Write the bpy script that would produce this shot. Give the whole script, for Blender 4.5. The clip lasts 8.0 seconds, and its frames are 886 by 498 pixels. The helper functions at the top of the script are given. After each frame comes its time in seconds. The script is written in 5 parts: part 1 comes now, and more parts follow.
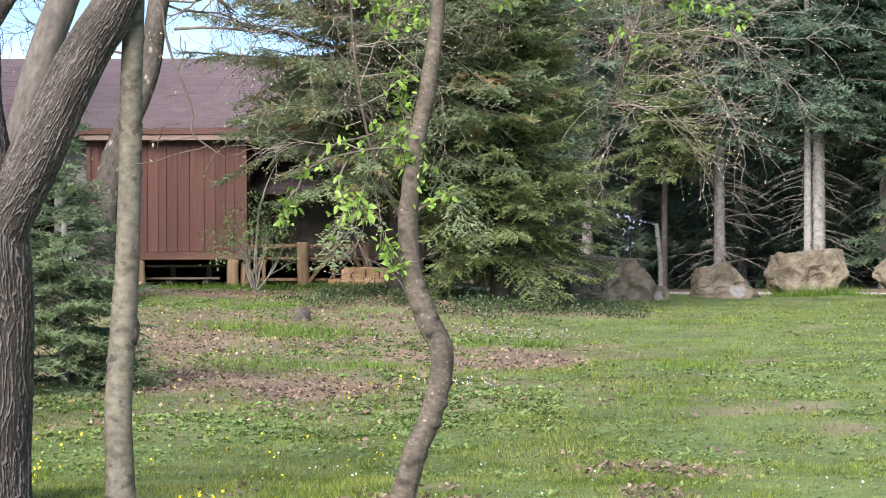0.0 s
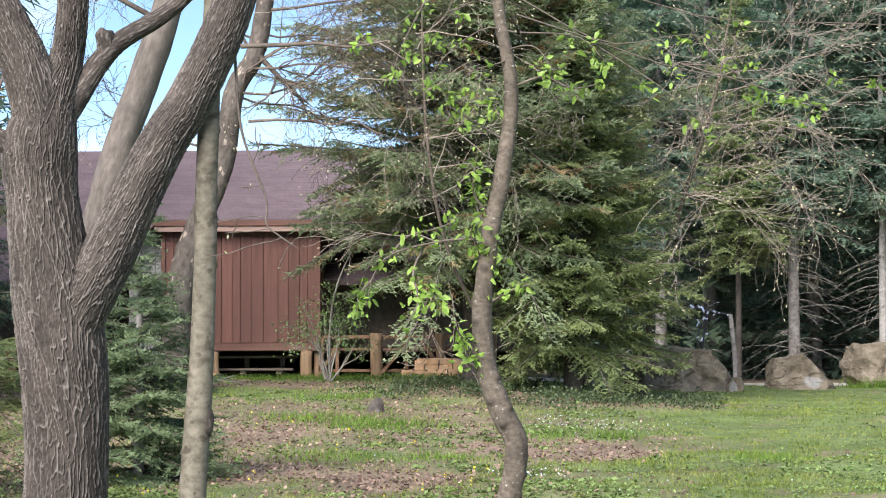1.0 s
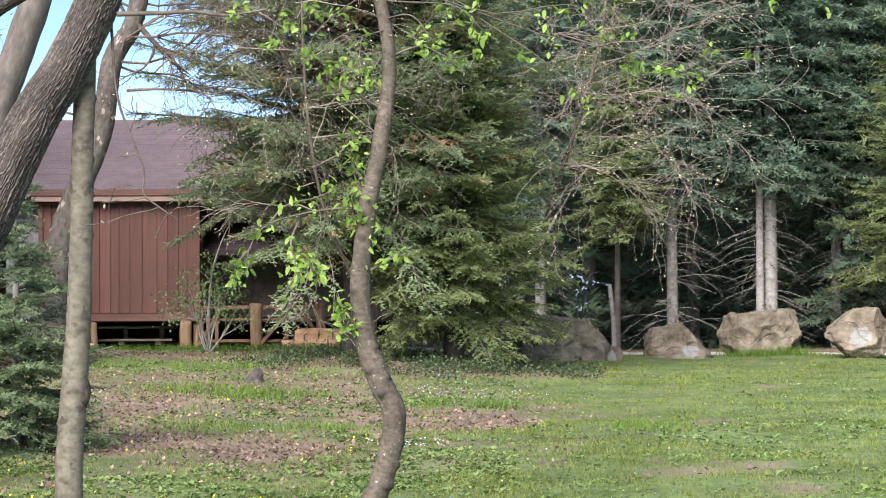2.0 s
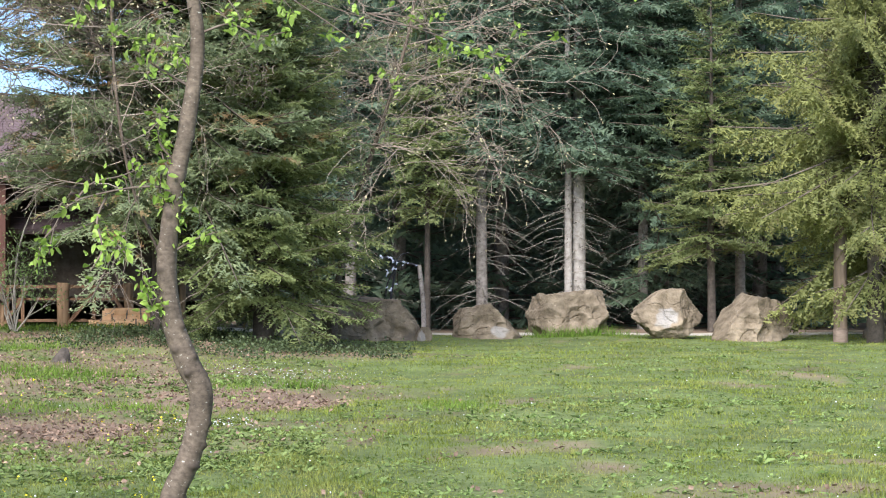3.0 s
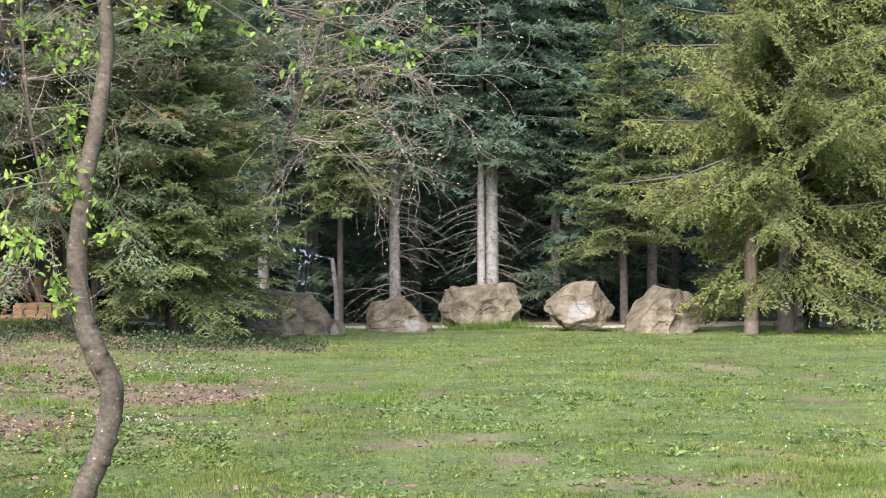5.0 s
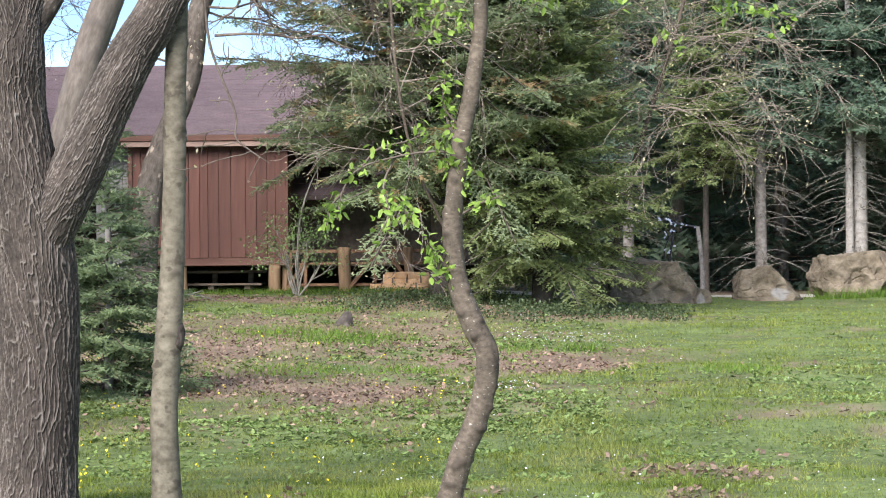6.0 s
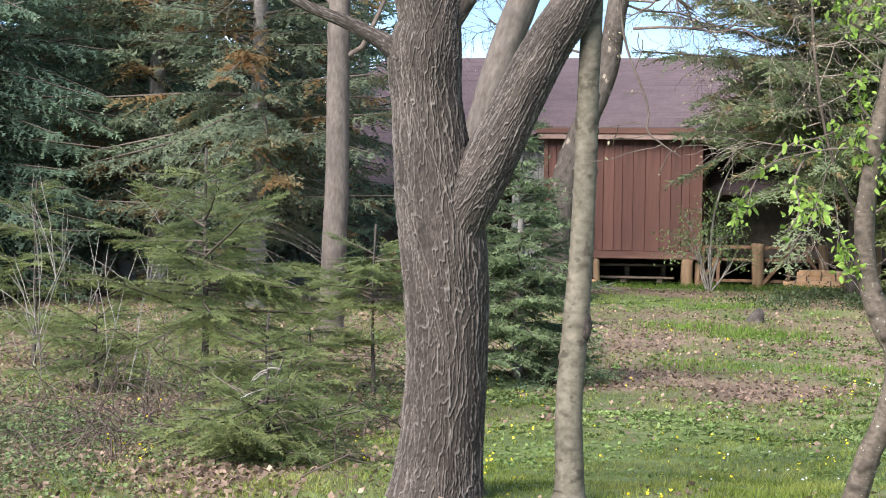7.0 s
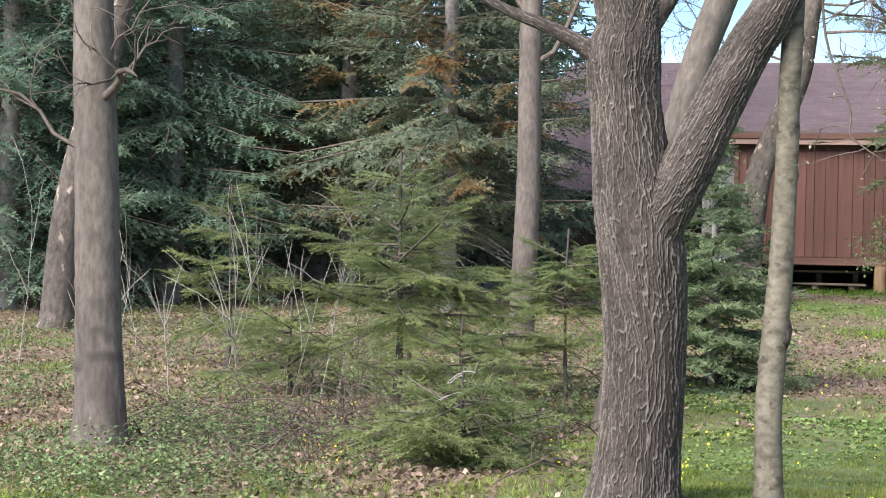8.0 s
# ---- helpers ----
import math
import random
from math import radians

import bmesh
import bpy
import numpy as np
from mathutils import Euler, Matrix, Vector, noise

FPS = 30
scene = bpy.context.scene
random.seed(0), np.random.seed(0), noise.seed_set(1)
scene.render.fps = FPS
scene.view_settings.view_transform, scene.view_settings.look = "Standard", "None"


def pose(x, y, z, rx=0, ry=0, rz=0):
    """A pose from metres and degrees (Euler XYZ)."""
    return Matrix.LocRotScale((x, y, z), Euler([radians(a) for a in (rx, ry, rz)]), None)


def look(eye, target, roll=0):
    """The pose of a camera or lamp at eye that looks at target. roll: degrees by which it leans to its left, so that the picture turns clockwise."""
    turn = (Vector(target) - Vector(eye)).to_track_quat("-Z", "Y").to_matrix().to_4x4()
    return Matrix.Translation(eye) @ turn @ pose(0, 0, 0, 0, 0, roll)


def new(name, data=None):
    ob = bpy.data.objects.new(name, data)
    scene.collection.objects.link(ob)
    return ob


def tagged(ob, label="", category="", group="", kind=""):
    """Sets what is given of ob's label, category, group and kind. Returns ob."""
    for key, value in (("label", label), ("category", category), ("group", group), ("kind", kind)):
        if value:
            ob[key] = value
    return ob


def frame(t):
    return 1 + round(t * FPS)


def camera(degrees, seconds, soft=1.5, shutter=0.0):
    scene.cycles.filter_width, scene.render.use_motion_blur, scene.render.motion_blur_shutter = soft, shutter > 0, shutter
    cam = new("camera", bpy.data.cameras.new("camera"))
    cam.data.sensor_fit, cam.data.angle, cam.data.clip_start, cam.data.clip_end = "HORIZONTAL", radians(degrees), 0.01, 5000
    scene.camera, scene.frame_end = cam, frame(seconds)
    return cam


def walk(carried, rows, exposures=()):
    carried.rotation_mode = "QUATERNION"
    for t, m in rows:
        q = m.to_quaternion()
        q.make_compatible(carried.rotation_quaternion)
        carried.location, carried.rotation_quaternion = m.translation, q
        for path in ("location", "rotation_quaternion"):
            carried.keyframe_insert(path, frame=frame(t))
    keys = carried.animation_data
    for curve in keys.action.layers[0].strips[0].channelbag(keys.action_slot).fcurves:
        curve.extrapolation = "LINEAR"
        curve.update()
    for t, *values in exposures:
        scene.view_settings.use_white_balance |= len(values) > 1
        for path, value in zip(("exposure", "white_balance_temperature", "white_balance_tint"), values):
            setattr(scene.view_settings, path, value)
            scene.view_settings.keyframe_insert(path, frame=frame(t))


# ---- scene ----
cam = camera(22.0, 8.0, soft=1.05)
EYE = 1.6
# seconds, sideways shift, lift, yaw, pitch, roll
ROWS = [
    (0.0, -0.004, 0.005, -0.000, -0.000, 0.144),
    (0.2, -0.008, 0.005, 0.785, 0.497, 0.145),
    (0.5, -0.014, 0.005, 1.368, 1.524, 0.147),
    (0.7, -0.012, 0.006, 1.648, 2.068, 0.155),
    (1.0, -0.010, 0.008, 1.824, 2.287, 0.168),
    (1.2, -0.010, 0.005, 1.980, 2.285, 0.198),
    (2.3, 0.011, 0.002, -2.852, 1.226, 0.269),
    (2.5, 0.012, -0.000, -3.754, 1.121, 0.243),
    (2.7, 0.014, -0.001, -4.532, 1.045, 0.200),
    (3.0, 0.020, -0.003, -5.922, 1.025, 0.104),
    (3.2, 0.026, -0.002, -6.653, 1.020, 0.085),
    (3.5, 0.035, 0.000, -7.427, 1.021, 0.061),
    (4.0, 0.041, 0.001, -8.398, 1.041, 0.137),
    (4.2, 0.051, 0.002, -8.903, 1.053, 0.163),
    (5.3, 0.014, 0.010, -6.852, 0.614, 0.554),
    (5.5, 0.002, 0.002, -4.740, 0.454, 0.541),
    (5.6, -0.008, 0.000, -2.945, 0.391, 0.572),
    (5.7, -0.014, 0.001, -1.785, 0.326, 0.530),
    (5.8, -0.020, 0.000, -0.790, 0.275, 0.460),
    (5.9, -0.026, -0.001, 0.240, 0.233, 0.397),
    (6.0, -0.030, -0.001, 1.003, 0.126, 0.510),
    (6.2, -0.030, 0.000, 2.760, 0.050, 0.500),
    (6.3, -0.030, 0.001, 3.705, -0.049, 0.464),
    (6.5, -0.027, 0.002, 5.961, -0.013, -0.224),
    (6.7, -0.012, 0.001, 8.480, -0.060, -0.600),
    (6.9, -0.000, 0.001, 10.698, -0.114, -0.901),
    (7.0, 0.007, -0.004, 11.400, -0.084, -1.027),
    (7.2, 0.006, -0.007, 11.980, -0.010, -1.240),
    (7.5, 0.004, -0.010, 13.371, 0.006, -1.338),
    (7.7, -0.015, -0.012, 14.330, 0.016, -1.330),
    (8.0, -0.074, -0.018, 16.050, -0.034, -1.293),
]
walk(cam, [(t, pose(x, 0, EYE + z, 90 + pitch, 0, yaw) @ pose(0, 0, 0, 0, 0, -roll)) for t, x, z, yaw, pitch, roll in ROWS])

# ---- light ----
SUN_EL, SUN_AZ = 35.0, 203.0          # degrees; azimuth clockwise from +y
world = bpy.data.worlds.new("sky")
scene.world = world
world.use_nodes = True
wn, wl = world.node_tree.nodes, world.node_tree.links
wn.clear()
sky = wn.new("ShaderNodeTexSky")
sky.sky_type = "NISHITA"
sky.sun_disc = False
sky.sun_elevation, sky.sun_rotation = radians(SUN_EL), radians(SUN_AZ)
sky.altitude = 4000
sky.air_density, sky.dust_density, sky.ozone_density = 0.8, 0.0, 1.8
w_coord = wn.new("ShaderNodeTexCoord")
w_map = wn.new("ShaderNodeMapping")
w_map.inputs["Scale"].default_value = (2.0, 2.0, 5.0)
w_map.inputs["Location"].default_value = (0.7, 0.2, 0.0)
w_noise = wn.new("ShaderNodeTexNoise")
w_noise.inputs["Scale"].default_value, w_noise.inputs["Detail"].default_value = 2.2, 6.0
w_ramp = wn.new("ShaderNodeValToRGB")
w_ramp.color_ramp.elements[0].position, w_ramp.color_ramp.elements[1].position = 0.50, 0.80
w_mix = wn.new("ShaderNodeMix")
w_mix.data_type = "RGBA"
w_mix.inputs["B"].default_value = (8.0, 8.7, 9.7, 1)
w_bg = wn.new("ShaderNodeBackground")
w_bg.inputs["Strength"].default_value = 0.125
w_out = wn.new("ShaderNodeOutputWorld")
wl.new(w_coord.outputs["Generated"], w_map.inputs["Vector"])
wl.new(w_map.outputs["Vector"], w_noise.inputs["Vector"])
wl.new(w_noise.outputs["Fac"], w_ramp.inputs["Fac"])
wl.new(w_ramp.outputs["Color"], w_mix.inputs["Factor"])
wl.new(sky.outputs["Color"], w_mix.inputs["A"])
wl.new(w_mix.outputs["Result"], w_bg.inputs["Color"])
wl.new(w_bg.outputs["Background"], w_out.inputs["Surface"])
sun_data = bpy.data.lights.new("sun", "SUN")
sun_data.energy, sun_data.angle, sun_data.color = 4.55, radians(38), (1.0, 0.970, 0.95)
sun = new("sun", sun_data)
_e, _a = radians(SUN_EL), radians(SUN_AZ)
sun.matrix_world = look((40 * math.sin(_a), 40 * math.cos(_a), 60), (40 * math.sin(_a) - math.cos(_e) * math.sin(_a), 40 * math.cos(_a) - math.cos(_e) * math.cos(_a), 60 - math.sin(_e)))
scene.view_settings.exposure = 0.97


# ---- materials ----
def surf(name, dark, light, scale=8.0, rough=0.8, bump=0.3, dist=0.01, stretch=(1, 1, 1), island=0.0, each=0.0, coord="Object",
         spots=None, spot_scale=3.0, spot_at=(0.55, 0.62), attr=None, attr_col=None, through_light=0.0, metal=0.0, broad=0.25, ridged=False, spec=0.3):
    """A procedural surface: two colours through fine noise, broad value changes, optional stains, relief and per-piece change."""
    m = bpy.data.materials.new(name)
    m.use_nodes = True
    n, l = m.node_tree.nodes, m.node_tree.links
    bsdf = n["Principled BSDF"]
    if coord == "Object":
        vec = n.new("ShaderNodeTexCoord").outputs["Object"]
    elif coord == "World":
        vec = n.new("ShaderNodeNewGeometry").outputs["Position"]
    else:
        a = n.new("ShaderNodeAttribute")
        a.attribute_name = coord
        vec = a.outputs["Vector"]
    mp = n.new("ShaderNodeMapping")
    mp.inputs["Scale"].default_value = stretch
    l.new(vec, mp.inputs["Vector"])
    fine = n.new("ShaderNodeTexNoise")
    fine.inputs["Scale"].default_value, fine.inputs["Detail"].default_value, fine.inputs["Roughness"].default_value = scale, 7, 0.62
    l.new(mp.outputs["Vector"], fine.inputs["Vector"])
    ramp = n.new("ShaderNodeValToRGB")
    ramp.color_ramp.elements[0].color, ramp.color_ramp.elements[1].color = (*dark, 1), (*light, 1)
    ramp.color_ramp.elements[0].position, ramp.color_ramp.elements[1].position = 0.33, 0.68
    l.new(fine.outputs["Fac"], ramp.inputs["Fac"])
    col = ramp.outputs["Color"]
    height = fine.outputs["Fac"]
    if ridged:
        vor = n.new("ShaderNodeTexVoronoi")
        vor.feature = "DISTANCE_TO_EDGE"
        vor.inputs["Scale"].default_value = scale * 0.55
        warp = n.new("ShaderNodeMix")
        warp.data_type = "VECTOR"
        warp.inputs["Factor"].default_value = 0.12
        l.new(mp.outputs["Vector"], warp.inputs["A"])
        l.new(fine.outputs["Color"], warp.inputs["B"])
        l.new(warp.outputs["Result"], vor.inputs["Vector"])
        mul = n.new("ShaderNodeMath")
        mul.operation = "MULTIPLY_ADD"
        mul.inputs[1].default_value = 1.6
        l.new(vor.outputs["Distance"], mul.inputs[0])
        l.new(fine.outputs["Fac"], mul.inputs[2])
        height = mul.outputs["Value"]
    if spots:
        sn = n.new("ShaderNodeTexNoise")
        sn.inputs["Scale"].default_value, sn.inputs["Detail"].default_value = spot_scale, 5
        l.new(mp.outputs["Vector"] if coord != "World" else vec, sn.inputs["Vector"])
        sr = n.new("ShaderNodeMapRange")
        sr.inputs["From Min"].default_value, sr.inputs["From Max"].default_value = spot_at
        l.new(sn.outputs["Fac"], sr.inputs["Value"])
        mx = n.new("ShaderNodeMix")
        mx.data_type = "RGBA"
        mx.inputs["B"].default_value = (*spots, 1)
        l.new(sr.outputs["Result"], mx.inputs["Factor"])
        l.new(col, mx.inputs["A"])
        col = mx.outputs["Result"]
    if attr:
        a = n.new("ShaderNodeAttribute")
        a.attribute_name = attr
        mx = n.new("ShaderNodeMix")
        mx.data_type = "RGBA"
        mx.inputs["B"].default_value = (*attr_col, 1)
        l.new(a.outputs["Fac"], mx.inputs["Factor"])
        l.new(col, mx.inputs["A"])
        col = mx.outputs["Result"]
    big = n.new("ShaderNodeTexNoise")
    big.inputs["Scale"].default_value, big.inputs["Detail"].default_value = scale * 0.11, 3
    l.new(mp.outputs["Vector"], big.inputs["Vector"])
    val = n.new("ShaderNodeMapRange")
    val.inputs["From Min"].default_value, val.inputs["From Max"].default_value = 0.3, 0.7
    val.inputs["To Min"].default_value, val.inputs["To Max"].default_value = 1 - broad, 1 + broad
    l.new(big.outputs["Fac"], val.inputs["Value"])
    value = val.outputs["Result"]
    for amount, node, socket in ((island, "ShaderNodeNewGeometry", "Random Per Island"), (each, "ShaderNodeObjectInfo", "Random")):
        if amount:
            r = n.new("ShaderNodeMapRange")
            r.inputs["To Min"].default_value, r.inputs["To Max"].default_value = 1 - amount, 1 + amount
            l.new(n.new(node).outputs[socket], r.inputs["Value"])
            mm = n.new("ShaderNodeMath")
            mm.operation = "MULTIPLY"
            l.new(value, mm.inputs[0])
            l.new(r.outputs["Result"], mm.inputs[1])
            value = mm.outputs["Value"]
    hsv = n.new("ShaderNodeHueSaturation")
    l.new(col, hsv.inputs["Color"])
    l.new(value, hsv.inputs["Value"])
    l.new(hsv.outputs["Color"], bsdf.inputs["Base Color"])
    bsdf.inputs["Roughness"].default_value, bsdf.inputs["Metallic"].default_value = rough, metal
    bsdf.inputs["Specular IOR Level"].default_value = spec
    if bump:
        b = n.new("ShaderNodeBump")
        b.inputs["Strength"].default_value, b.inputs["Distance"].default_value = bump, dist
        l.new(height, b.inputs["Height"])
        l.new(b.outputs["Normal"], bsdf.inputs["Normal"])
    if through_light:
        tr = n.new("ShaderNodeBsdfTranslucent")
        l.new(hsv.outputs["Color"], tr.inputs["Color"])
        mix = n.new("ShaderNodeMixShader")
        mix.inputs["Fac"].default_value = through_light
        l.new(bsdf.outputs["BSDF"], mix.inputs[1])
        l.new(tr.outputs["BSDF"], mix.inputs[2])
        l.new(mix.outputs["Shader"], n["Material Output"].inputs["Surface"])
    return m


M_GROUND = surf("soil_and_thatch", (0.09, 0.125, 0.042), (0.17, 0.215, 0.08), 9, 0.95, 0.5, 0.02, coord="World", attr="soil", attr_col=(0.235, 0.167, 0.122), broad=0.3)
M_GRASS = surf("grass_blades", (0.107, 0.149, 0.027), (0.266, 0.315, 0.062), 1.6, 0.8, 0, coord="World", island=0.5, through_light=0.3, broad=0.15,
               spots=(0.30, 0.305, 0.10), spot_scale=0.8, spot_at=(0.45, 0.70), spec=0.12)
M_TUFT = surf("lush_grass_tufts", (0.095, 0.170, 0.026), (0.205, 0.310, 0.060), 1.6, 0.7, 0, coord="World", island=0.35, through_light=0.3, broad=0.15, spec=0.15)
M_LITTER = surf("dry_leaves", (0.140, 0.092, 0.066), (0.370, 0.262, 0.198), 14, 0.85, 0, island=0.55, coord="World", through_light=0.15)
M_WEED = surf("broad_weed_leaves", (0.150, 0.228, 0.066), (0.300, 0.395, 0.140), 6, 0.65, 0, island=0.3, coord="World", through_light=0.35)
M_UNDER = surf("olive_undergrowth_leaves", (0.108, 0.156, 0.064), (0.232, 0.297, 0.127), 6, 0.6, 0, island=0.45, coord="World", through_light=0.25, spots=(0.259, 0.209, 0.132), spot_scale=1.5, spot_at=(0.62, 0.7))
M_HERB = surf("fresh_green_herbs", (0.135, 0.195, 0.060), (0.270, 0.340, 0.125), 3, 0.55, 0, island=0.4, coord="World", through_light=0.3)
# ivy green taken very dark: the firs' ground shade is in this colour
M_SHADE_IVY = surf("ground_ivy_with_fir_shade", (0.038, 0.059, 0.025), (0.091, 0.122, 0.052), 6, 0.5, 0, island=0.4, coord="World", through_light=0.2)
M_YELLOW = surf("yellow_petals", (0.8, 0.62, 0.02), (0.9, 0.75, 0.05), 9, 0.6, 0)
M_WHITE = surf("pale_petals", (0.62, 0.68, 0.80), (0.85, 0.87, 0.9), 9, 0.6, 0)
# brown bark with paler crests; base darkened to paint the shade inside furrows
M_OAK = surf("grey_brown_bark_with_furrow_shade", (0.034, 0.026, 0.022), (0.090, 0.071, 0.060), 60, 0.92, 0.7, 0.006, (1.080, 1.070, 0.540), coord="bark", attr="ridge", attr_col=(0.235, 0.200, 0.176), broad=0.3)
M_SMOOTH = surf("smooth_olive_grey_bark", (0.100, 0.084, 0.060), (0.215, 0.186, 0.140), 17, 0.8, 0.6, 0.006, (1, 1, 1.3), coord="bark", attr="ridge", attr_col=(0.085, 0.07, 0.052), spots=(0.078, 0.064, 0.047), spot_scale=11, spot_at=(0.59, 0.66), broad=0.2)
M_CROOK = surf("brown_grey_young_bark", (0.070, 0.053, 0.040), (0.165, 0.130, 0.098), 30, 0.8, 0.5, 0.005, (1, 1, 1.6), coord="bark", attr="ridge", attr_col=(0.055, 0.042, 0.032), spots=(0.42, 0.40, 0.35), spot_scale=46, spot_at=(0.66, 0.70), broad=0.3)
M_BEECH = surf("grey_beech_bark", (0.092, 0.074, 0.061), (0.180, 0.149, 0.126), 20, 0.85, 0.4, 0.006, (1.3, 1.3, 0.45), coord="bark", attr="ridge", attr_col=(0.084, 0.069, 0.061), spots=(0.145, 0.121, 0.107), spot_scale=4, spot_at=(0.62, 0.72), broad=0.25)
M_FLAKY = surf("flaky_bark_with_bare_wood", (0.062, 0.050, 0.040), (0.149, 0.124, 0.105), 16, 0.9, 0.6, 0.012, (1, 1, 0.5), coord="bark", spots=(0.36, 0.29, 0.23), spot_scale=9, spot_at=(0.63, 0.69), broad=0.25)
M_FIRBARK = surf("grey_fir_bark", (0.16, 0.14, 0.125), (0.33, 0.30, 0.28), 10, 0.9, 0.4, 0.01, (1, 1, 1.2), coord="bark", spots=(0.07, 0.06, 0.05), spot_scale=9, spot_at=(0.64, 0.7), broad=0.2)
M_PALEBARK = surf("pale_silver_fir_bark", (0.27, 0.245, 0.225), (0.45, 0.42, 0.39), 10, 0.9, 0.3, 0.008, (1, 1, 1.2), coord="bark", spots=(0.10, 0.09, 0.08), spot_scale=9, spot_at=(0.66, 0.7), broad=0.12)
M_TWIG = surf("grey_brown_twigs", (0.085, 0.062, 0.050), (0.176, 0.143, 0.118), 18, 0.9, 0, coord="World", broad=0.3)
M_FIRTWIG = surf("brown_fir_twigs", (0.075, 0.060, 0.048), (0.165, 0.135, 0.11), 14, 0.9, 0, coord="World")
M_BRUSH = surf("dark_brushwood", (0.06, 0.044, 0.036), (0.16, 0.12, 0.098), 12, 0.9, 0, coord="World", broad=0.35)
M_DEAD = surf("bleached_dead_twigs", (0.2, 0.18, 0.15), (0.38, 0.35, 0.31), 14, 0.9, 0, coord="World", broad=0.3)
M_BUDTWIG = surf("pale_brown_budding_twigs", (0.23, 0.182, 0.148), (0.43, 0.355, 0.295), 14, 0.85, 0, coord="World", broad=0.3)
M_FIR = surf("dark_fir_needles", (0.108, 0.176, 0.142), (0.242, 0.336, 0.246), 2.5, 0.55, 0, coord="World", island=0.14, attr="young", attr_col=(0.211, 0.282, 0.148), through_light=0.5, broad=0.2)
M_FIR_YOUNG = surf("dark_young_fir_needles", (0.105, 0.150, 0.088), (0.225, 0.285, 0.160), 4, 0.55, 0, coord="World", island=0.16, attr="young", attr_col=(0.25, 0.31, 0.14), through_light=0.45, broad=0.25)
M_FIR_A = surf("grey_green_fir_needles", (0.164, 0.215, 0.126), (0.352, 0.410, 0.220), 2.5, 0.55, 0, coord="World", island=0.14, attr="young", attr_col=(0.311, 0.374, 0.201), through_light=0.5, broad=0.2,
                 spots=(0.40, 0.225, 0.115), spot_scale=1.5, spot_at=(0.575, 0.63))
M_FIR_B = surf("fresh_green_fir_needles", (0.128, 0.170, 0.076), (0.295, 0.335, 0.135), 2.5, 0.55, 0, coord="World", island=0.14, attr="young", attr_col=(0.312, 0.376, 0.161), through_light=0.5, broad=0.2)
M_SPRUCE = surf("olive_spruce_needles", (0.145, 0.172, 0.075), (0.320, 0.350, 0.140), 2.5, 0.55, 0, coord="World", island=0.14, attr="young", attr_col=(0.40, 0.405, 0.135), through_light=0.5, broad=0.25,
                  spots=(0.10, 0.085, 0.055), spot_scale=1.2, spot_at=(0.55, 0.66))
M_SAPLING = surf("young_fir_needles", (0.100, 0.142, 0.066), (0.225, 0.268, 0.118), 5, 0.5, 0, coord="World", island=0.14, attr="young", attr_col=(0.36, 0.40, 0.14), through_light=0.5, broad=0.2,
                   spots=(0.24, 0.13, 0.06), spot_scale=2.0, spot_at=(0.68, 0.72))
M_BROWNFIR = surf("dark_fir_needles_with_rusty_tips", (0.122, 0.173, 0.128), (0.273, 0.316, 0.206), 2.5, 0.6, 0, coord="World", island=0.14, attr="young", attr_col=(0.204, 0.227, 0.128), through_light=0.5,
                    spots=(0.27, 0.145, 0.06), spot_scale=0.8, spot_at=(0.54, 0.60))
M_LEAF = surf("bright_spring_leaves", (0.20, 0.33, 0.05), (0.36, 0.48, 0.12), 20, 0.4, 0, coord="World", island=0.3, through_light=0.4)
M_SHRUB = surf("pale_green_shrub_leaves", (0.156, 0.241, 0.084), (0.288, 0.380, 0.156), 20, 0.5, 0, coord="World", island=0.35, through_light=0.3)
M_BUD = surf("pale_buds", (0.315, 0.285, 0.165), (0.450, 0.413, 0.270), 20, 0.6, 0, coord="World", island=0.3)
M_STONE = surf("tan_sandstone", (0.120, 0.093, 0.064), (0.290, 0.234, 0.172), 4.2, 0.92, 0.8, 0.05, coord="Object", spots=(0.12, 0.10, 0.082), spot_scale=1.6, spot_at=(0.60, 0.70), attr="fresh", attr_col=(0.34, 0.325, 0.315), broad=0.35, each=0.1)
M_GRAVEL = surf("pale_gravel", (0.42, 0.38, 0.32), (0.66, 0.61, 0.54), 20, 0.95, 0.4, 0.02, coord="World")
M_REDWOOD = surf("red_brown_stained_board", (0.098, 0.043, 0.033), (0.165, 0.073, 0.056), 9, 0.62, 0.25, 0.004, (1, 1, 0.08), each=0.2, spots=(0.085, 0.03, 0.022), spot_scale=2.4, spot_at=(0.60, 0.75), broad=0.2)
M_BEAM = surf("dark_red_brown_beam", (0.11, 0.05, 0.038), (0.19, 0.10, 0.075), 9, 0.7, 0.25, 0.004, (0.1, 1, 1), broad=0.2)
M_FASCIA = surf("faded_pinkish_brown_fascia", (0.27, 0.175, 0.145), (0.40, 0.28, 0.235), 9, 0.75, 0.2, 0.003, (0.1, 1, 1), broad=0.2)
M_ROOF = surf("purple_brown_roof_shingle", (0.13, 0.09, 0.098), (0.20, 0.148, 0.156), 22, 0.85, 0.4, 0.006, coord="World", each=0.07, broad=0.12)
M_POST = surf("tan_log_post", (0.20, 0.12, 0.07), (0.35, 0.23, 0.14), 10, 0.75, 0.3, 0.005, (1, 1, 0.1), broad=0.25)
M_RAIL = surf("brown_rail_timber", (0.16, 0.085, 0.05), (0.30, 0.175, 0.11), 10, 0.75, 0.3, 0.005, broad=0.25)
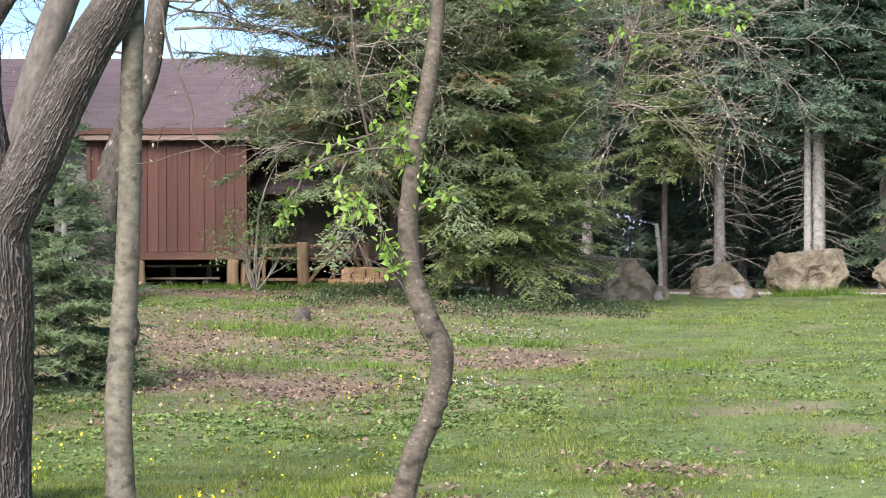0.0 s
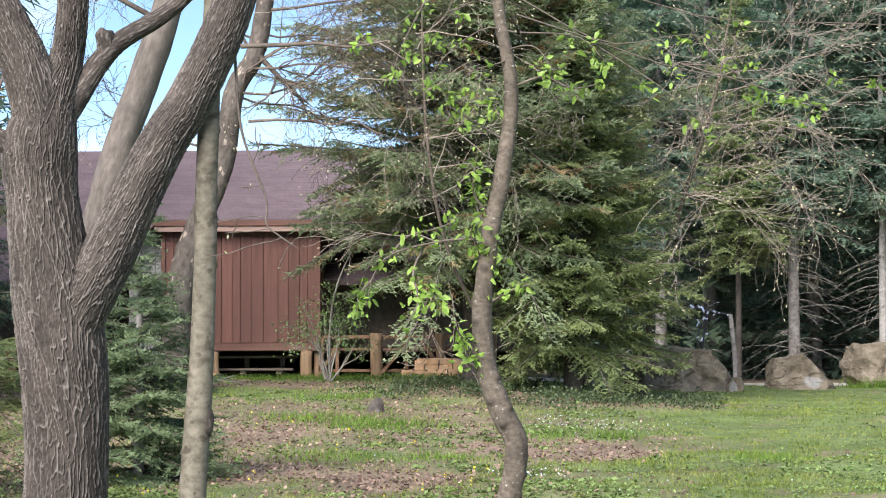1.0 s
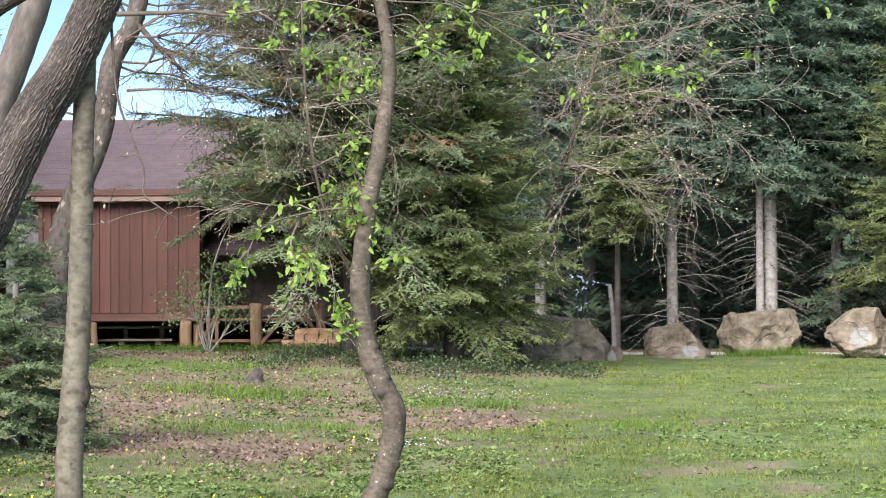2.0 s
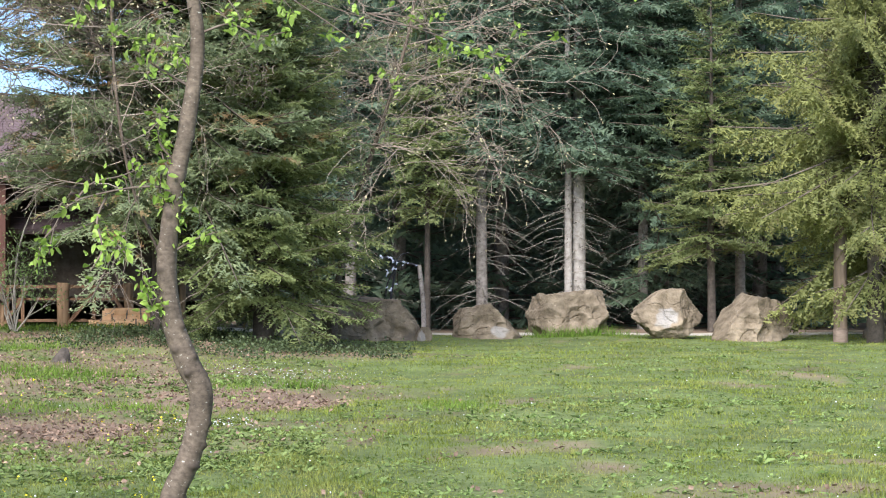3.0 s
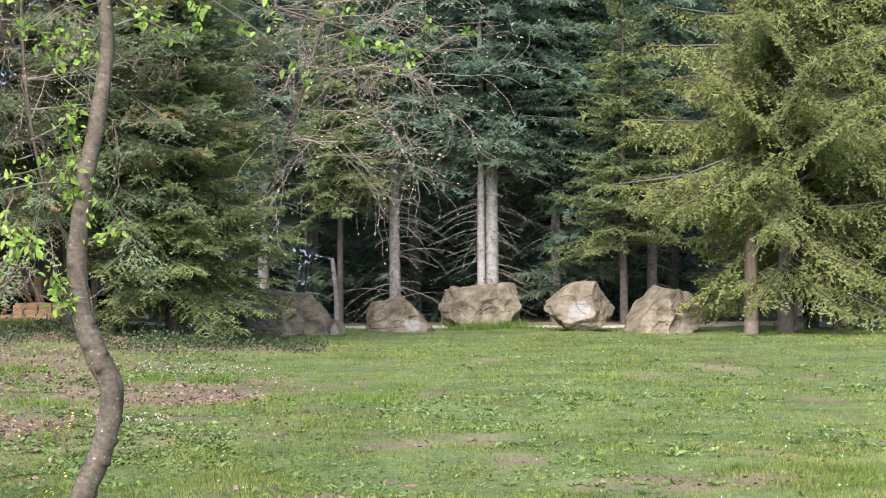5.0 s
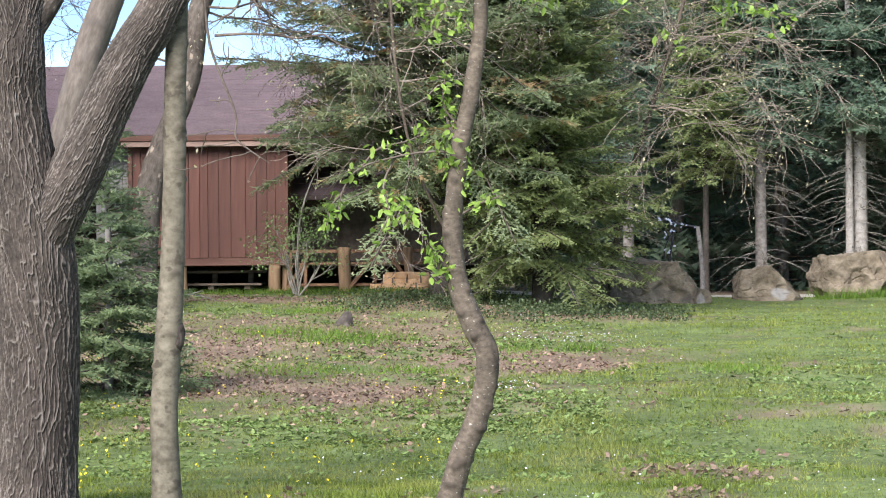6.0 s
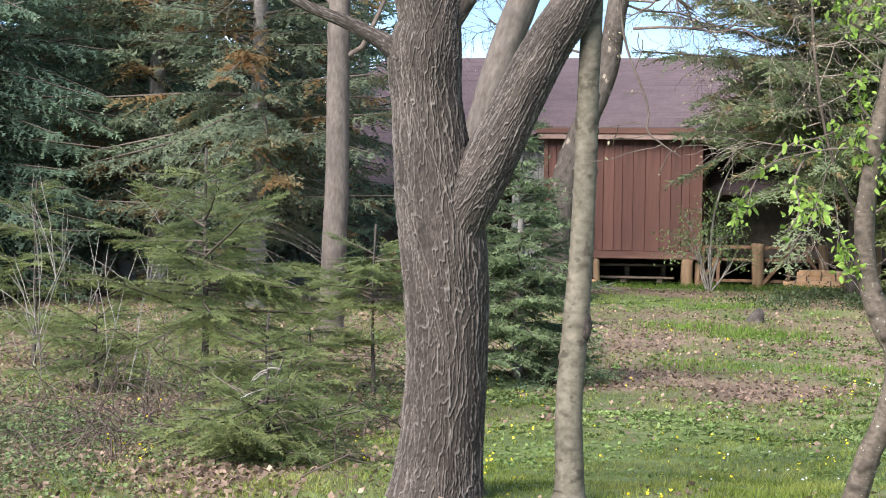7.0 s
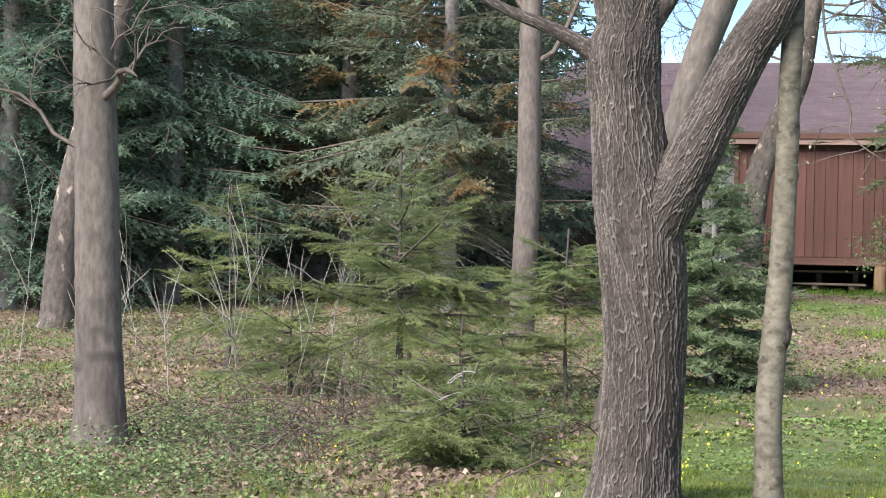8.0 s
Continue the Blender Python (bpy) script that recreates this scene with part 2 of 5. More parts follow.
M_LOG = surf("peeled_orange_log", (0.598, 0.325, 0.160), (0.897, 0.585, 0.352), 6, 0.65, 0.3, 0.006, (0.3, 1, 1), broad=0.2, spots=(0.20, 0.09, 0.04), spot_scale=4, spot_at=(0.64, 0.7))
M_CUT = surf("cut_log_end", (0.6, 0.4, 0.22), (0.78, 0.56, 0.34), 12, 0.8, 0.2, 0.003, broad=0.15)
M_UPOST = surf("weathered_brown_post", (0.10, 0.074, 0.054), (0.20, 0.152, 0.114), 10, 0.85, 0.3, 0.005, (1, 1, 0.1), broad=0.25)
M_DARKWOOD = surf("weathered_dark_timber", (0.110, 0.084, 0.068), (0.264, 0.200, 0.160), 10, 0.85, 0.3, 0.004, (0.1, 1, 1))
M_GREYBOARD = surf("pale_grey_weathered_board", (0.25, 0.235, 0.22), (0.40, 0.38, 0.36), 9, 0.85, 0.25, 0.004, (1, 1, 0.08), broad=0.2)
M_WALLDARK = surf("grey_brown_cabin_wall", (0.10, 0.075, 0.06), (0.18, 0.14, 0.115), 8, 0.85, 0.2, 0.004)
# darker copy of the fir bark, with the shade under branches in its colour
M_SHADEBARK = surf("fir_bark_darkened_for_shade", (0.05, 0.042, 0.036), (0.12, 0.10, 0.085), 10, 0.9, 0.4, 0.01, coord="bark", broad=0.2)
M_IRON = surf("black_painted_metal", (0.02, 0.02, 0.024), (0.05, 0.05, 0.06), 20, 0.35, 0.2, 0.002, metal=0.6, spec=0.6)
# pale blue colour standing in for bright reflections on metal
M_BLUEGLINT = surf("blue_white_painted_glint", (0.30, 0.36, 0.52), (0.72, 0.76, 0.85), 12, 0.2, 0.3, 0.004, spec=0.8)
M_SIGN = surf("orange_yellow_tag", (0.75, 0.36, 0.03), (0.85, 0.48, 0.06), 9, 0.6, 0)
M_REDPAINT = surf("faded_red_paint", (0.22, 0.09, 0.075), (0.32, 0.14, 0.12), 8, 0.7, 0.2, 0.003)


# ---- builders ----
def lattice(x, y, seed=0):
    """Smooth value noise in 0..1 on arrays."""
    x, y = np.asarray(x, float), np.asarray(y, float)
    xi, yi = np.floor(x).astype(np.int64), np.floor(y).astype(np.int64)
    fx, fy = x - xi, y - yi
    fx, fy = fx * fx * (3 - 2 * fx), fy * fy * (3 - 2 * fy)

    def corner(a, b):
        v = np.sin(a * 127.1 + b * 311.7 + seed * 74.7) * 43758.5453
        return v - np.floor(v)
    return (corner(xi, yi) * (1 - fx) + corner(xi + 1, yi) * fx) * (1 - fy) + (corner(xi, yi + 1) * (1 - fx) + corner(xi + 1, yi + 1) * fx) * fy


def smooth(a, b, v):
    s = np.clip((np.asarray(v, float) - a) / (b - a), 0, 1)
    return s * s * (3 - 2 * s)


def ground_z(x, y):
    """Height of the lawn, rising gently away, and of the bank on which the cabin stands."""
    x, y = np.asarray(x, float), np.asarray(y, float)
    lawn = 0.0155 * np.clip(y - 13, 0, 36.5)
    bank = 0.84 * (0.65 * np.clip((y - 19) / 25.5, 0, 1) + 0.35 * smooth(19, 45, y))
    w = smooth(3.2, -2.2, x)
    near = np.clip((90 - np.hypot(x, y)) / 40, 0, 1)
    bumps = (lattice(x * 0.35, y * 0.35, 1) - 0.5) * 0.09 + (lattice(x * 1.3, y * 1.3, 2) - 0.5) * 0.045 + (lattice(x * 4, y * 4, 3) - 0.5) * 0.02
    return lawn * (1 - w) + bank * w + bumps * near


def gz(x, y):
    return float(ground_z(x, y))


def patch(x, y, cx, cy, rx, ry):
    return np.clip(1.35 - np.hypot((x - cx) / rx, (y - cy) / ry), 0, 1)


def soil_of(x, y):
    """How bare or littered the ground is, 0 to 1."""
    x, y = np.asarray(x, float), np.asarray(y, float)
    n = 0.42 * lattice(x * 0.9, y * 0.5, 11) + 0.33 * lattice(x * 2.6, y * 1.5, 12) + 0.25 * lattice(x * 8.0, y * 4.5, 13)
    s = np.zeros_like(x)
    for cx, cy, rx, ry, a in ((-2.2, 29.5, 4.2, 8.5, 0.6), (-3.7, 31, 1.3, 3.0, 0.9), (-1.3, 23.8, 0.9, 1.5, 0.9), (-2.7, 24.6, 1.2, 1.8, 0.9), (-0.7, 30, 1.1, 2.6, 0.85), (0.8, 28.5, 1.1, 2.4, 0.8), (1.8, 32, 0.9, 1.6, 0.6), (-4.6, 42.3, 2.6, 1.3, 0.85),
                              (-4.5, 36, 1.8, 3.0, 0.65), (-2.0, 36, 2.0, 3.0, 0.65), (0.2, 41.5, 4.0, 3.6, 0.85), (1.5, 16.2, 0.7, 0.55, 0.85), (4.4, 17.0, 1.0, 0.55, 0.7), (3.8, 27.5, 0.5, 0.8, 0.5), (7.4, 31, 0.4, 0.9, 0.55), (8.8, 33, 0.4, 0.9, 0.6),
                              (8.3, 26, 0.35, 0.6, 0.6), (2.6, 20.5, 0.4, 0.5, 0.6), (9.6, 30.5, 0.3, 0.6, 0.7), (3.3, 18.9, 0.3, 0.4, 0.7), (5.6, 19.2, 0.3, 0.4, 0.7)):
        s = np.maximum(s, a * np.clip(patch(x, y, cx, cy, rx, ry) * 1.5, 0, 1))
    wood = smooth(-3.4, -5.0, x + 0.10 * (y - 20)) * smooth(12.0, 14.5, y) * 0.95
    s = np.maximum(s, 0.9 * smooth(51, 54, y))
    worn = 0.6 * lattice(x * 1.5 + 9, y * 0.75, 14) + 0.4 * lattice(x * 5.0, y * 2.4, 15)
    s = np.maximum(s, 0.5 * smooth(0.66, 0.84, worn) * smooth(9, 13, y))
    return np.maximum(np.clip(s * 1.25 * smooth(0.36, 0.72, n + 0.22 * s), 0, 1), wood * smooth(0.12, 0.45, n))


def make_mesh(name, verts, faces, mats, attrs=None, flat=False):
    """A mesh from an (n,3) array and an (m,3 or 4) array of indices; attrs: point attributes."""
    verts, faces = np.asarray(verts, np.float32), np.asarray(faces, np.int32)
    me = bpy.data.meshes.new(name)
    me.vertices.add(len(verts))
    me.vertices.foreach_set("co", verts.ravel())
    k = faces.shape[1]
    me.loops.add(faces.size)
    me.loops.foreach_set("vertex_index", faces.ravel())
    me.polygons.add(len(faces))
    me.polygons.foreach_set("loop_start", np.arange(0, faces.size, k, dtype=np.int32))
    me.polygons.foreach_set("use_smooth", np.full(len(faces), not flat))
    me.update(calc_edges=True)
    for key, value in (attrs or {}).items():
        value = np.asarray(value, np.float32)
        if value.ndim == 2:
            me.attributes.new(key, "FLOAT_VECTOR", "POINT").data.foreach_set("vector", value.ravel())
        else:
            me.attributes.new(key, "FLOAT", "POINT").data.foreach_set("value", value.ravel())
    for mm in (mats if isinstance(mats, (list, tuple)) else [mats]):
        me.materials.append(mm)
    return me


def thing(name, x, y, z, label, category, group="", turn=0.0):
    ob = new(name)
    ob.matrix_basis = pose(x, y, z, 0, 0, turn)
    return tagged(ob, label, category, group)


def part(name, data, parent, label="", at=None):
    """One mesh object (mesh data or bmesh with its material) under a thing or part."""
    ob = new(name, data)
    ob.parent = parent
    if at is not None:
        ob.matrix_basis = at
    if label:
        tagged(ob, label)
    return ob


def slab(name, size, mat, bevel=0.006, wobble=0.0, seed=0):
    """A bevelled block centred on x and y, its foot at z = 0."""
    bm = bmesh.new()
    bmesh.ops.create_cube(bm, size=1.0, matrix=Matrix.Translation((0, 0, size[2] / 2)) @ Matrix.Diagonal((*size, 1)))
    if bevel:
        bmesh.ops.bevel(bm, geom=list(bm.edges), offset=min(bevel, min(size) * 0.3), segments=1, affect="EDGES")
    if wobble:
        rng = random.Random(seed)
        for v in bm.verts:
            v.co += Vector([rng.uniform(-wobble, wobble) for _ in range(3)])
    me = bpy.data.meshes.new(name)
    bm.to_mesh(me)
    bm.free()
    me.materials.append(mat)
    return me


def spline(points, n):
    """n points along a smooth curve (Catmull-Rom) through the given rows of x, y, z, radius."""
    p = np.asarray(points, float)
    p = np.vstack([2 * p[0] - p[1], p, 2 * p[-1] - p[-2]])
    seg = len(p) - 3
    out = []
    for s in np.linspace(0, seg - 1e-6, n):
        i, t = int(s), s - int(s)
        a, b, c, d = p[i:i + 4]
        out.append(0.5 * (2 * b + (c - a) * t + (2 * a - 5 * b + 4 * c - d) * t * t + (3 * b - a - 3 * c + d) * t ** 3))
    return np.array(out)


def tube(rows, sides, relief=None, start=0.0):
    """Verts, quads and bark coordinates of a tapered tube along rows of x, y, z, radius. relief(angle, along, radius) lifts the skin."""
    rows = np.asarray(rows, float)
    c, r = rows[:, :3], np.maximum(rows[:, 3], 0.0008)
    n = len(c)
    tan = np.gradient(c, axis=0)
    tan /= np.linalg.norm(tan, axis=1)[:, None] + 1e-9
    ref = np.array([1.0, 0, 0]) if abs(tan[0][0]) < 0.8 else np.array([0, 1.0, 0])
    us = np.empty_like(c)
    u = ref - tan[0] * ref.dot(tan[0])
    for i in range(n):
        u = u - tan[i] * u.dot(tan[i])
        u /= np.linalg.norm(u) + 1e-9
        us[i] = u
    vs = np.cross(tan, us)
    along = start + np.concatenate([[0], np.cumsum(np.linalg.norm(np.diff(c, axis=0), axis=1))])
    ang = np.linspace(0, 2 * np.pi, sides, endpoint=False)
    A, L = np.meshgrid(ang, along)
    R = np.repeat(r[:, None], sides, 1)
    lift = relief(A, L, R) if relief else np.zeros_like(R)
    rad = R + lift
    V = c[:, None, :] + rad[..., None] * (np.cos(A)[..., None] * us[:, None, :] + np.sin(A)[..., None] * vs[:, None, :])
    bark = np.stack([np.cos(A) * R, np.sin(A) * R, L], -1)
    i, j = np.meshgrid(np.arange(n - 1), np.arange(sides), indexing="ij")
    k = (j + 1) % sides
    F = np.stack([i * sides + j, i * sides + k, (i + 1) * sides + k, (i + 1) * sides + j], -1).reshape(-1, 4)
    return V.reshape(-1, 3), F, bark.reshape(-1, 3), lift.reshape(-1)


def join(tubes):
    V, F, B, L, o = [], [], [], [], 0
    for v, f, b, lift in tubes:
        V.append(v), F.append(f + o), B.append(b), L.append(lift)
        o += len(v)
    return np.vstack(V), np.vstack(F), np.vstack(B), np.concatenate(L)


def bark_mesh(name, tubes, mat, ridge=0.0, floor=-0.05, gain=1.2):
    V, F, B, L = join(tubes)
    attrs = {"bark": B}
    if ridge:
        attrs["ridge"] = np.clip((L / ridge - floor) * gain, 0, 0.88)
    return make_mesh(name, V, F, mat, attrs)


def blades(P, D, S, half):
    """Diamond-shaped blades: foot P, length vector D, unit side vector S, half width."""
    w = S * (half[:, None] if np.ndim(half) else half)
    V = np.stack([P, P + D * 0.45 + w, P + D, P + D * 0.45 - w], 1).reshape(-1, 3)
    return V, np.arange(len(P) * 4).reshape(-1, 4)


def needles(P, D, S, half):
    """Slim pointed twigs: one triangle each."""
    w = S * half[:, None]
    V = np.stack([P - w, P + w, P + D], 1).reshape(-1, 3)
    return V, np.arange(len(P) * 3).reshape(-1, 3)


def unit(v):
    return v / (np.linalg.norm(v, axis=-1, keepdims=True) + 1e-9)


def conifer(seed, H, base, R, whorl=0.32, per=8, rise=0.25, droop=0.55, dens=0.16, twig=0.2, belly=0.12, hang=0.25, sparse=0.0, step2=0.13, power=0.85, up_scale=1.0, even=0.5, tilt=0.17, fine=9.2, sag=0.14, curl=0.62, mess=0.3):
    """Crown blades (V, F, young) and limb tubes of a conifer: tiers of fans of twigs."""
    rng = np.random.default_rng(seed)
    tris, Y, limbs = [], [], []
    h = base
    while h < H - 0.15:
        f = (h - base) / (H - base)
        L = R * min(1, (1 - f) ** power) * (1 - belly * max(0, 1 - f * 7)) * up_scale + 0.1
        a0 = rng.uniform(0, 6.28)
        for k in range(max(4, int(per * (0.6 + 0.4 * (1 - f))))):
            if rng.random() < sparse:
                continue
            az = a0 + 6.283 * k / per + rng.uniform(-0.45, 0.45)
            Lk = L * (rng.uniform(0.45, 1.15) if rng.random() > even else rng.uniform(0.78, 1.05))
            d0 = np.array([math.cos(az), math.sin(az), 0.0])
            lat = np.array([-d0[1], d0[0], 0.0])
            el = rise * (0.3 + 1.2 * f) + rng.normal(0, tilt)
            dr = droop * (1.15 - 0.8 * f) * rng.uniform(0.5, 1.5)
            bend = rng.uniform(-0.15, 0.15)
            z0 = h + rng.uniform(-0.5, 0.5) * whorl
            dd = dens * (1.0 if h < fine else 3.0)
            u = np.linspace(0.16, 1.0, max(4, int(Lk / dd)))

            def axis(s):
                s = np.asarray(s)[..., None]
                return np.array([0, 0, z0]) + d0 * Lk * s + lat * (bend * Lk * s * s) + np.array([0, 0, 1.0]) * Lk * (el * s - dr * s * s + curl * dr * s ** 3)
            ss = np.linspace(0, 1, 3)
            if h < fine:
                limbs.append(tube(np.hstack([axis(ss), (0.006 + 0.011 * Lk * (1 - ss * 0.9))[:, None]]), 3))
            l2 = np.minimum(0.34 * Lk * (1.08 - u) + 0.17, 0.75) * rng.uniform(0.7, 1.25, len(u))
            seg = step2 * (1.0 if h < fine else 2.0)
            m = max(2, int(l2.max() / seg))
            # one spray on each side of every stop along the branch
            U, SD = [v.ravel() for v in np.meshgrid(np.arange(len(u)), [-1, 1], indexing="ij")]
            ns = len(U)
            ax = unit(axis(u + 0.02) - axis(u))
            d2 = unit(ax[U] * rng.uniform(0.45, 0.8, (ns, 1)) + lat * (SD * 0.78)[:, None] + np.array([0, 0, -hang]) + rng.normal(0, 0.16, (ns, 3)))
            side = unit(np.cross(d2, unit(np.array([0, 0, 1.0]) + rng.normal(0, 0.5, (ns, 3)))))
            tone = rng.uniform(0, 0.3, ns) + rng.uniform(-0.12, 0.25)
            foot = axis(u)[U]
            K, T, Q = [v.ravel() for v in np.meshgrid(np.arange(ns), np.arange(m), [-1, 1], indexing="ij")]
            length = l2[U][K]
            keep = (T * seg < length) & (rng.random(len(K)) > 0.06)
            K, T, Q, length = K[keep], T[keep], Q[keep], length[keep]
            nn = len(K)
            t0 = np.minimum(T * seg, length)
            t1 = np.minimum((T + 0.9) * seg, length * 1.05)
            down = np.array([0, 0, -sag])
            p0 = foot[K] + d2[K] * t0[:, None] + down * (t0 ** 2 / (length + 0.2))[:, None]
            p1 = foot[K] + d2[K] * t1[:, None] + down * (t1 ** 2 / (length + 0.2))[:, None]
            ln = 1.2 * twig * rng.uniform(0.6, 1.25, nn) * (1.15 - 0.75 * t0 / length) * (1.0 if h < fine else 1.9)
            tip = p0 + d2[K] * (ln * 0.95)[:, None] + side[K] * (Q * ln * 0.6)[:, None] + rng.normal(0, mess, (nn, 3)) * ln[:, None]
            tris.append(np.stack([p0, p1, tip], 1))
            new_growth = np.clip(np.maximum(u[U][K] - 0.5, 0) * 0.9 + np.maximum(t0 / length - 0.5, 0) * 0.6, 0, 1)
            base_y = np.maximum(tone[K], 0) * 0.6 + new_growth * 0.3
            Y.append(np.stack([base_y, base_y, np.clip(tone[K] + new_growth * rng.uniform(0.5, 1.1, nn), 0, 1)], 1))
        h += whorl * rng.uniform(0.75, 1.3)
    V = np.vstack(tris).reshape(-1, 3)
    F = np.arange(len(V)).reshape(-1, 3)
    y = np.vstack(Y).ravel()
    return V, F, y, limbs


def fir_meshes(seed, needles, bark, trunk_r, H, base, R, dead=0, dead_z=None, dead_l=(0.5, 1.9), **k):
    """Trunk, limbs, crown (and dead lower branches) as meshes, foot at the origin."""
    rng = np.random.default_rng(seed + 500)
    V, F, y, limbs = conifer(seed, H, base, R, **k)
    crown = make_mesh("crown", V, F, needles, {"young": y})
    rows = spline([(0, 0, -0.25, trunk_r * 1.25), (0, 0, 0.15, trunk_r * 1.08), (0.02, 0.01, H * 0.3, trunk_r * 0.8), (0, 0.02, H * 0.7, trunk_r * 0.38), (0, 0, H, 0.012)], 28)
    trunk = bark_mesh("trunk", [tube(rows, 12, lambda A, L, r: 0.05 * r * np.sin(A * 3 + L * 1.3) + 0.03 * r * np.sin(A * 7 - L * 3))], bark)
    limb = bark_mesh("branchwork", limbs, M_FIRTWIG)
    deadm = None
    if dead:
        tubes = []
        for _ in range(dead):
            z0, az, Lk = rng.uniform(0.5 if not dead_z else 2.4, dead_z or base + 0.8), rng.uniform(0, 6.28), rng.uniform(*dead_l)
            Lk *= 1 - 0.8 * z0 / H
            s = np.linspace(0, 1, 6)
            up, dr, b = rng.uniform(-0.1, 0.3), rng.uniform(0.2, 0.75), rng.uniform(-0.4, 0.4)
            x = Lk * s
            zz = z0 + Lk * (up * s - dr * s * s)
            ca, sa = math.cos(az), math.sin(az)
            lat = b * Lk * s * s
            rr = (0.008 if dead_z else 0.011) * (1 - 0.75 * s)
            tubes.append(tube(np.stack([ca * x - sa * lat, sa * x + ca * lat, zz, rr], 1), 3))
            for q in (2, 3, 4):
                az2, l2 = az + rng.choice([-0.8, 0.8]) + rng.uniform(-0.3, 0.3), Lk * rng.uniform(0.15, 0.4)
                s2 = np.linspace(0, 1, 3)
                p0 = np.array([ca * x[q] - sa * lat[q], sa * x[q] + ca * lat[q], zz[q]])
                tubes.append(tube(np.stack([p0[0] + math.cos(az2) * l2 * s2, p0[1] + math.sin(az2) * l2 * s2, p0[2] - 0.35 * l2 * s2, 0.006 * (1 - 0.6 * s2)], 1), 3))
        deadm = bark_mesh("deadwood", tubes, M_DEAD)
    return trunk, limb, crown, deadm


def plant(name, meshes, x, y, label, category, group="", turn=0.0, sink=0.0):
    t = thing(name, x, y, gz(x, y) - sink, label, category, group, turn)
    for nm, me in zip(("trunk", "branchwork", "crown", "deadwood"), meshes):
        if me:
            ob = part(nm, me, t)
            if nm in ("branchwork", "deadwood"):
                tagged(ob, "thin brown branches" if nm == "branchwork" else "bleached dead branches", kind="stuff")
    return t


def twigs(rng, p, d, length, r, depth, out, tips, spread=0.55, droop=0.0, kids=(3, 5), wiggle=0.18, shrink=(0.45, 0.7)):
    """Recursive bare branches: tubes into out, end points into tips."""
    n = 6
    pts = [np.array(p, float)]
    dirs = np.array(d, float)
    for i in range(n):
        dirs = unit(dirs + rng.normal(0, wiggle, 3) + np.array([0, 0, -droop]))
        pts.append(pts[-1] + dirs * length / n)
    pts = np.array(pts)
    rad = np.maximum(r * (1 - 0.65 * np.linspace(0, 1, n + 1)), 0.004)
    rad[-1] = 0.001
    out.append(tube(np.hstack([pts, rad[:, None]]), 6 if r > 0.02 else 4 if r > 0.008 else 3))
    tips.append((pts[-1], dirs))
    if depth:
        for _ in range(rng.integers(kids[0], kids[1] + 1)):
            i = rng.integers(2, n + 1)
            side = unit(rng.normal(0, 1, 3))
            nd = unit(unit(pts[i] - pts[i - 1]) + side * spread * rng.uniform(0.7, 1.6))
            twigs(rng, pts[i], nd, length * rng.uniform(*shrink), rad[i] * 0.62, depth - 1, out, tips, spread, droop, kids, wiggle, shrink)


def leaf_quads(rng, points, count, size, width, spread=0.05, sag=0.4):
    """Leaves of six points each (two quads, folded along the rib) round the given points."""
    P = np.repeat(np.array(points, float), count, 0)
    n = len(P)
    P = P + rng.normal(0, spread, (n, 3))
    d = unit(rng.normal(0, 1, (n, 3)) + np.array([0, 0, -sag]))
    nrm = unit(np.array([0, 0, 1.0]) + rng.normal(0, 0.8, (n, 3)))
    s = unit(np.cross(d, nrm))
    up = np.cross(s, d)
    ln = (size * rng.uniform(0.6, 1.25, n))[:, None]
    w = ln * width
    V = np.stack([P, P + d * ln * 0.3 + s * w + up * w * 0.35, P + d * ln * 0.68 + s * w * 0.75 + up * w * 0.2, P + d * ln, P + d * ln * 0.68 - s * w * 0.75 + up * w * 0.2, P + d * ln * 0.3 - s * w + up * w * 0.35], 1)
    i = np.arange(n)[:, None] * 6
    F = np.concatenate([i + np.array([0, 1, 2, 3]), i + np.array([0, 3, 4, 5])])
    return V.reshape(-1, 3), F


# ---- ground ----
def stretch_axis(lo, hi, step, far):
    inner = np.arange(lo, hi + step / 2, step)
    out = step * np.cumsum(1.28 ** np.arange(1, 60))
    out = out[out < far]
    return np.concatenate([(lo - out)[::-1], inner, hi + out])


gx, gy = stretch_axis(-24, 20, 0.25, 2500), stretch_axis(11, 54, 0.25, 2500)
GX, GY = np.meshgrid(gx, gy)
ni, nj = len(gy), len(gx)
idx = np.arange(ni * nj).reshape(ni, nj)
gfaces = np.stack([idx[:-1, :-1], idx[:-1, 1:], idx[1:, 1:], idx[1:, :-1]], -1).reshape(-1, 4)
ground = new("ground", make_mesh("ground", np.stack([GX, GY, ground_z(GX, GY)], -1).reshape(-1, 3), gfaces, M_GROUND, {"soil": soil_of(GX, GY).ravel()}))
tagged(ground, "mown green lawn with bare brown patches", "ground", kind="structure")

# gravel path behind the stones
px = np.arange(-1.0, 26.0, 0.4)
pv = []
for k, off in enumerate((0.0, 0.5, 1.3, 1.9)):
    yy = 50.6 + off - 0.012 * (px - 8) ** 2 + 0.15 * np.sin(px * 0.9 + k)
    pv.append(np.stack([px, yy, ground_z(px, yy) + (0.006 if k in (0, 3) else 0.035)], -1))
pv = np.array(pv)
pid = np.arange(pv.shape[0] * pv.shape[1]).reshape(pv.shape[:2])
path = new("path", make_mesh("path", pv.reshape(-1, 3), np.stack([pid[:-1, :-1], pid[:-1, 1:], pid[1:, 1:], pid[1:, :-1]], -1).reshape(-1, 4), M_GRAVEL))
tagged(path, "pale gravel path along the lawn's far edge", "path", kind="structure")


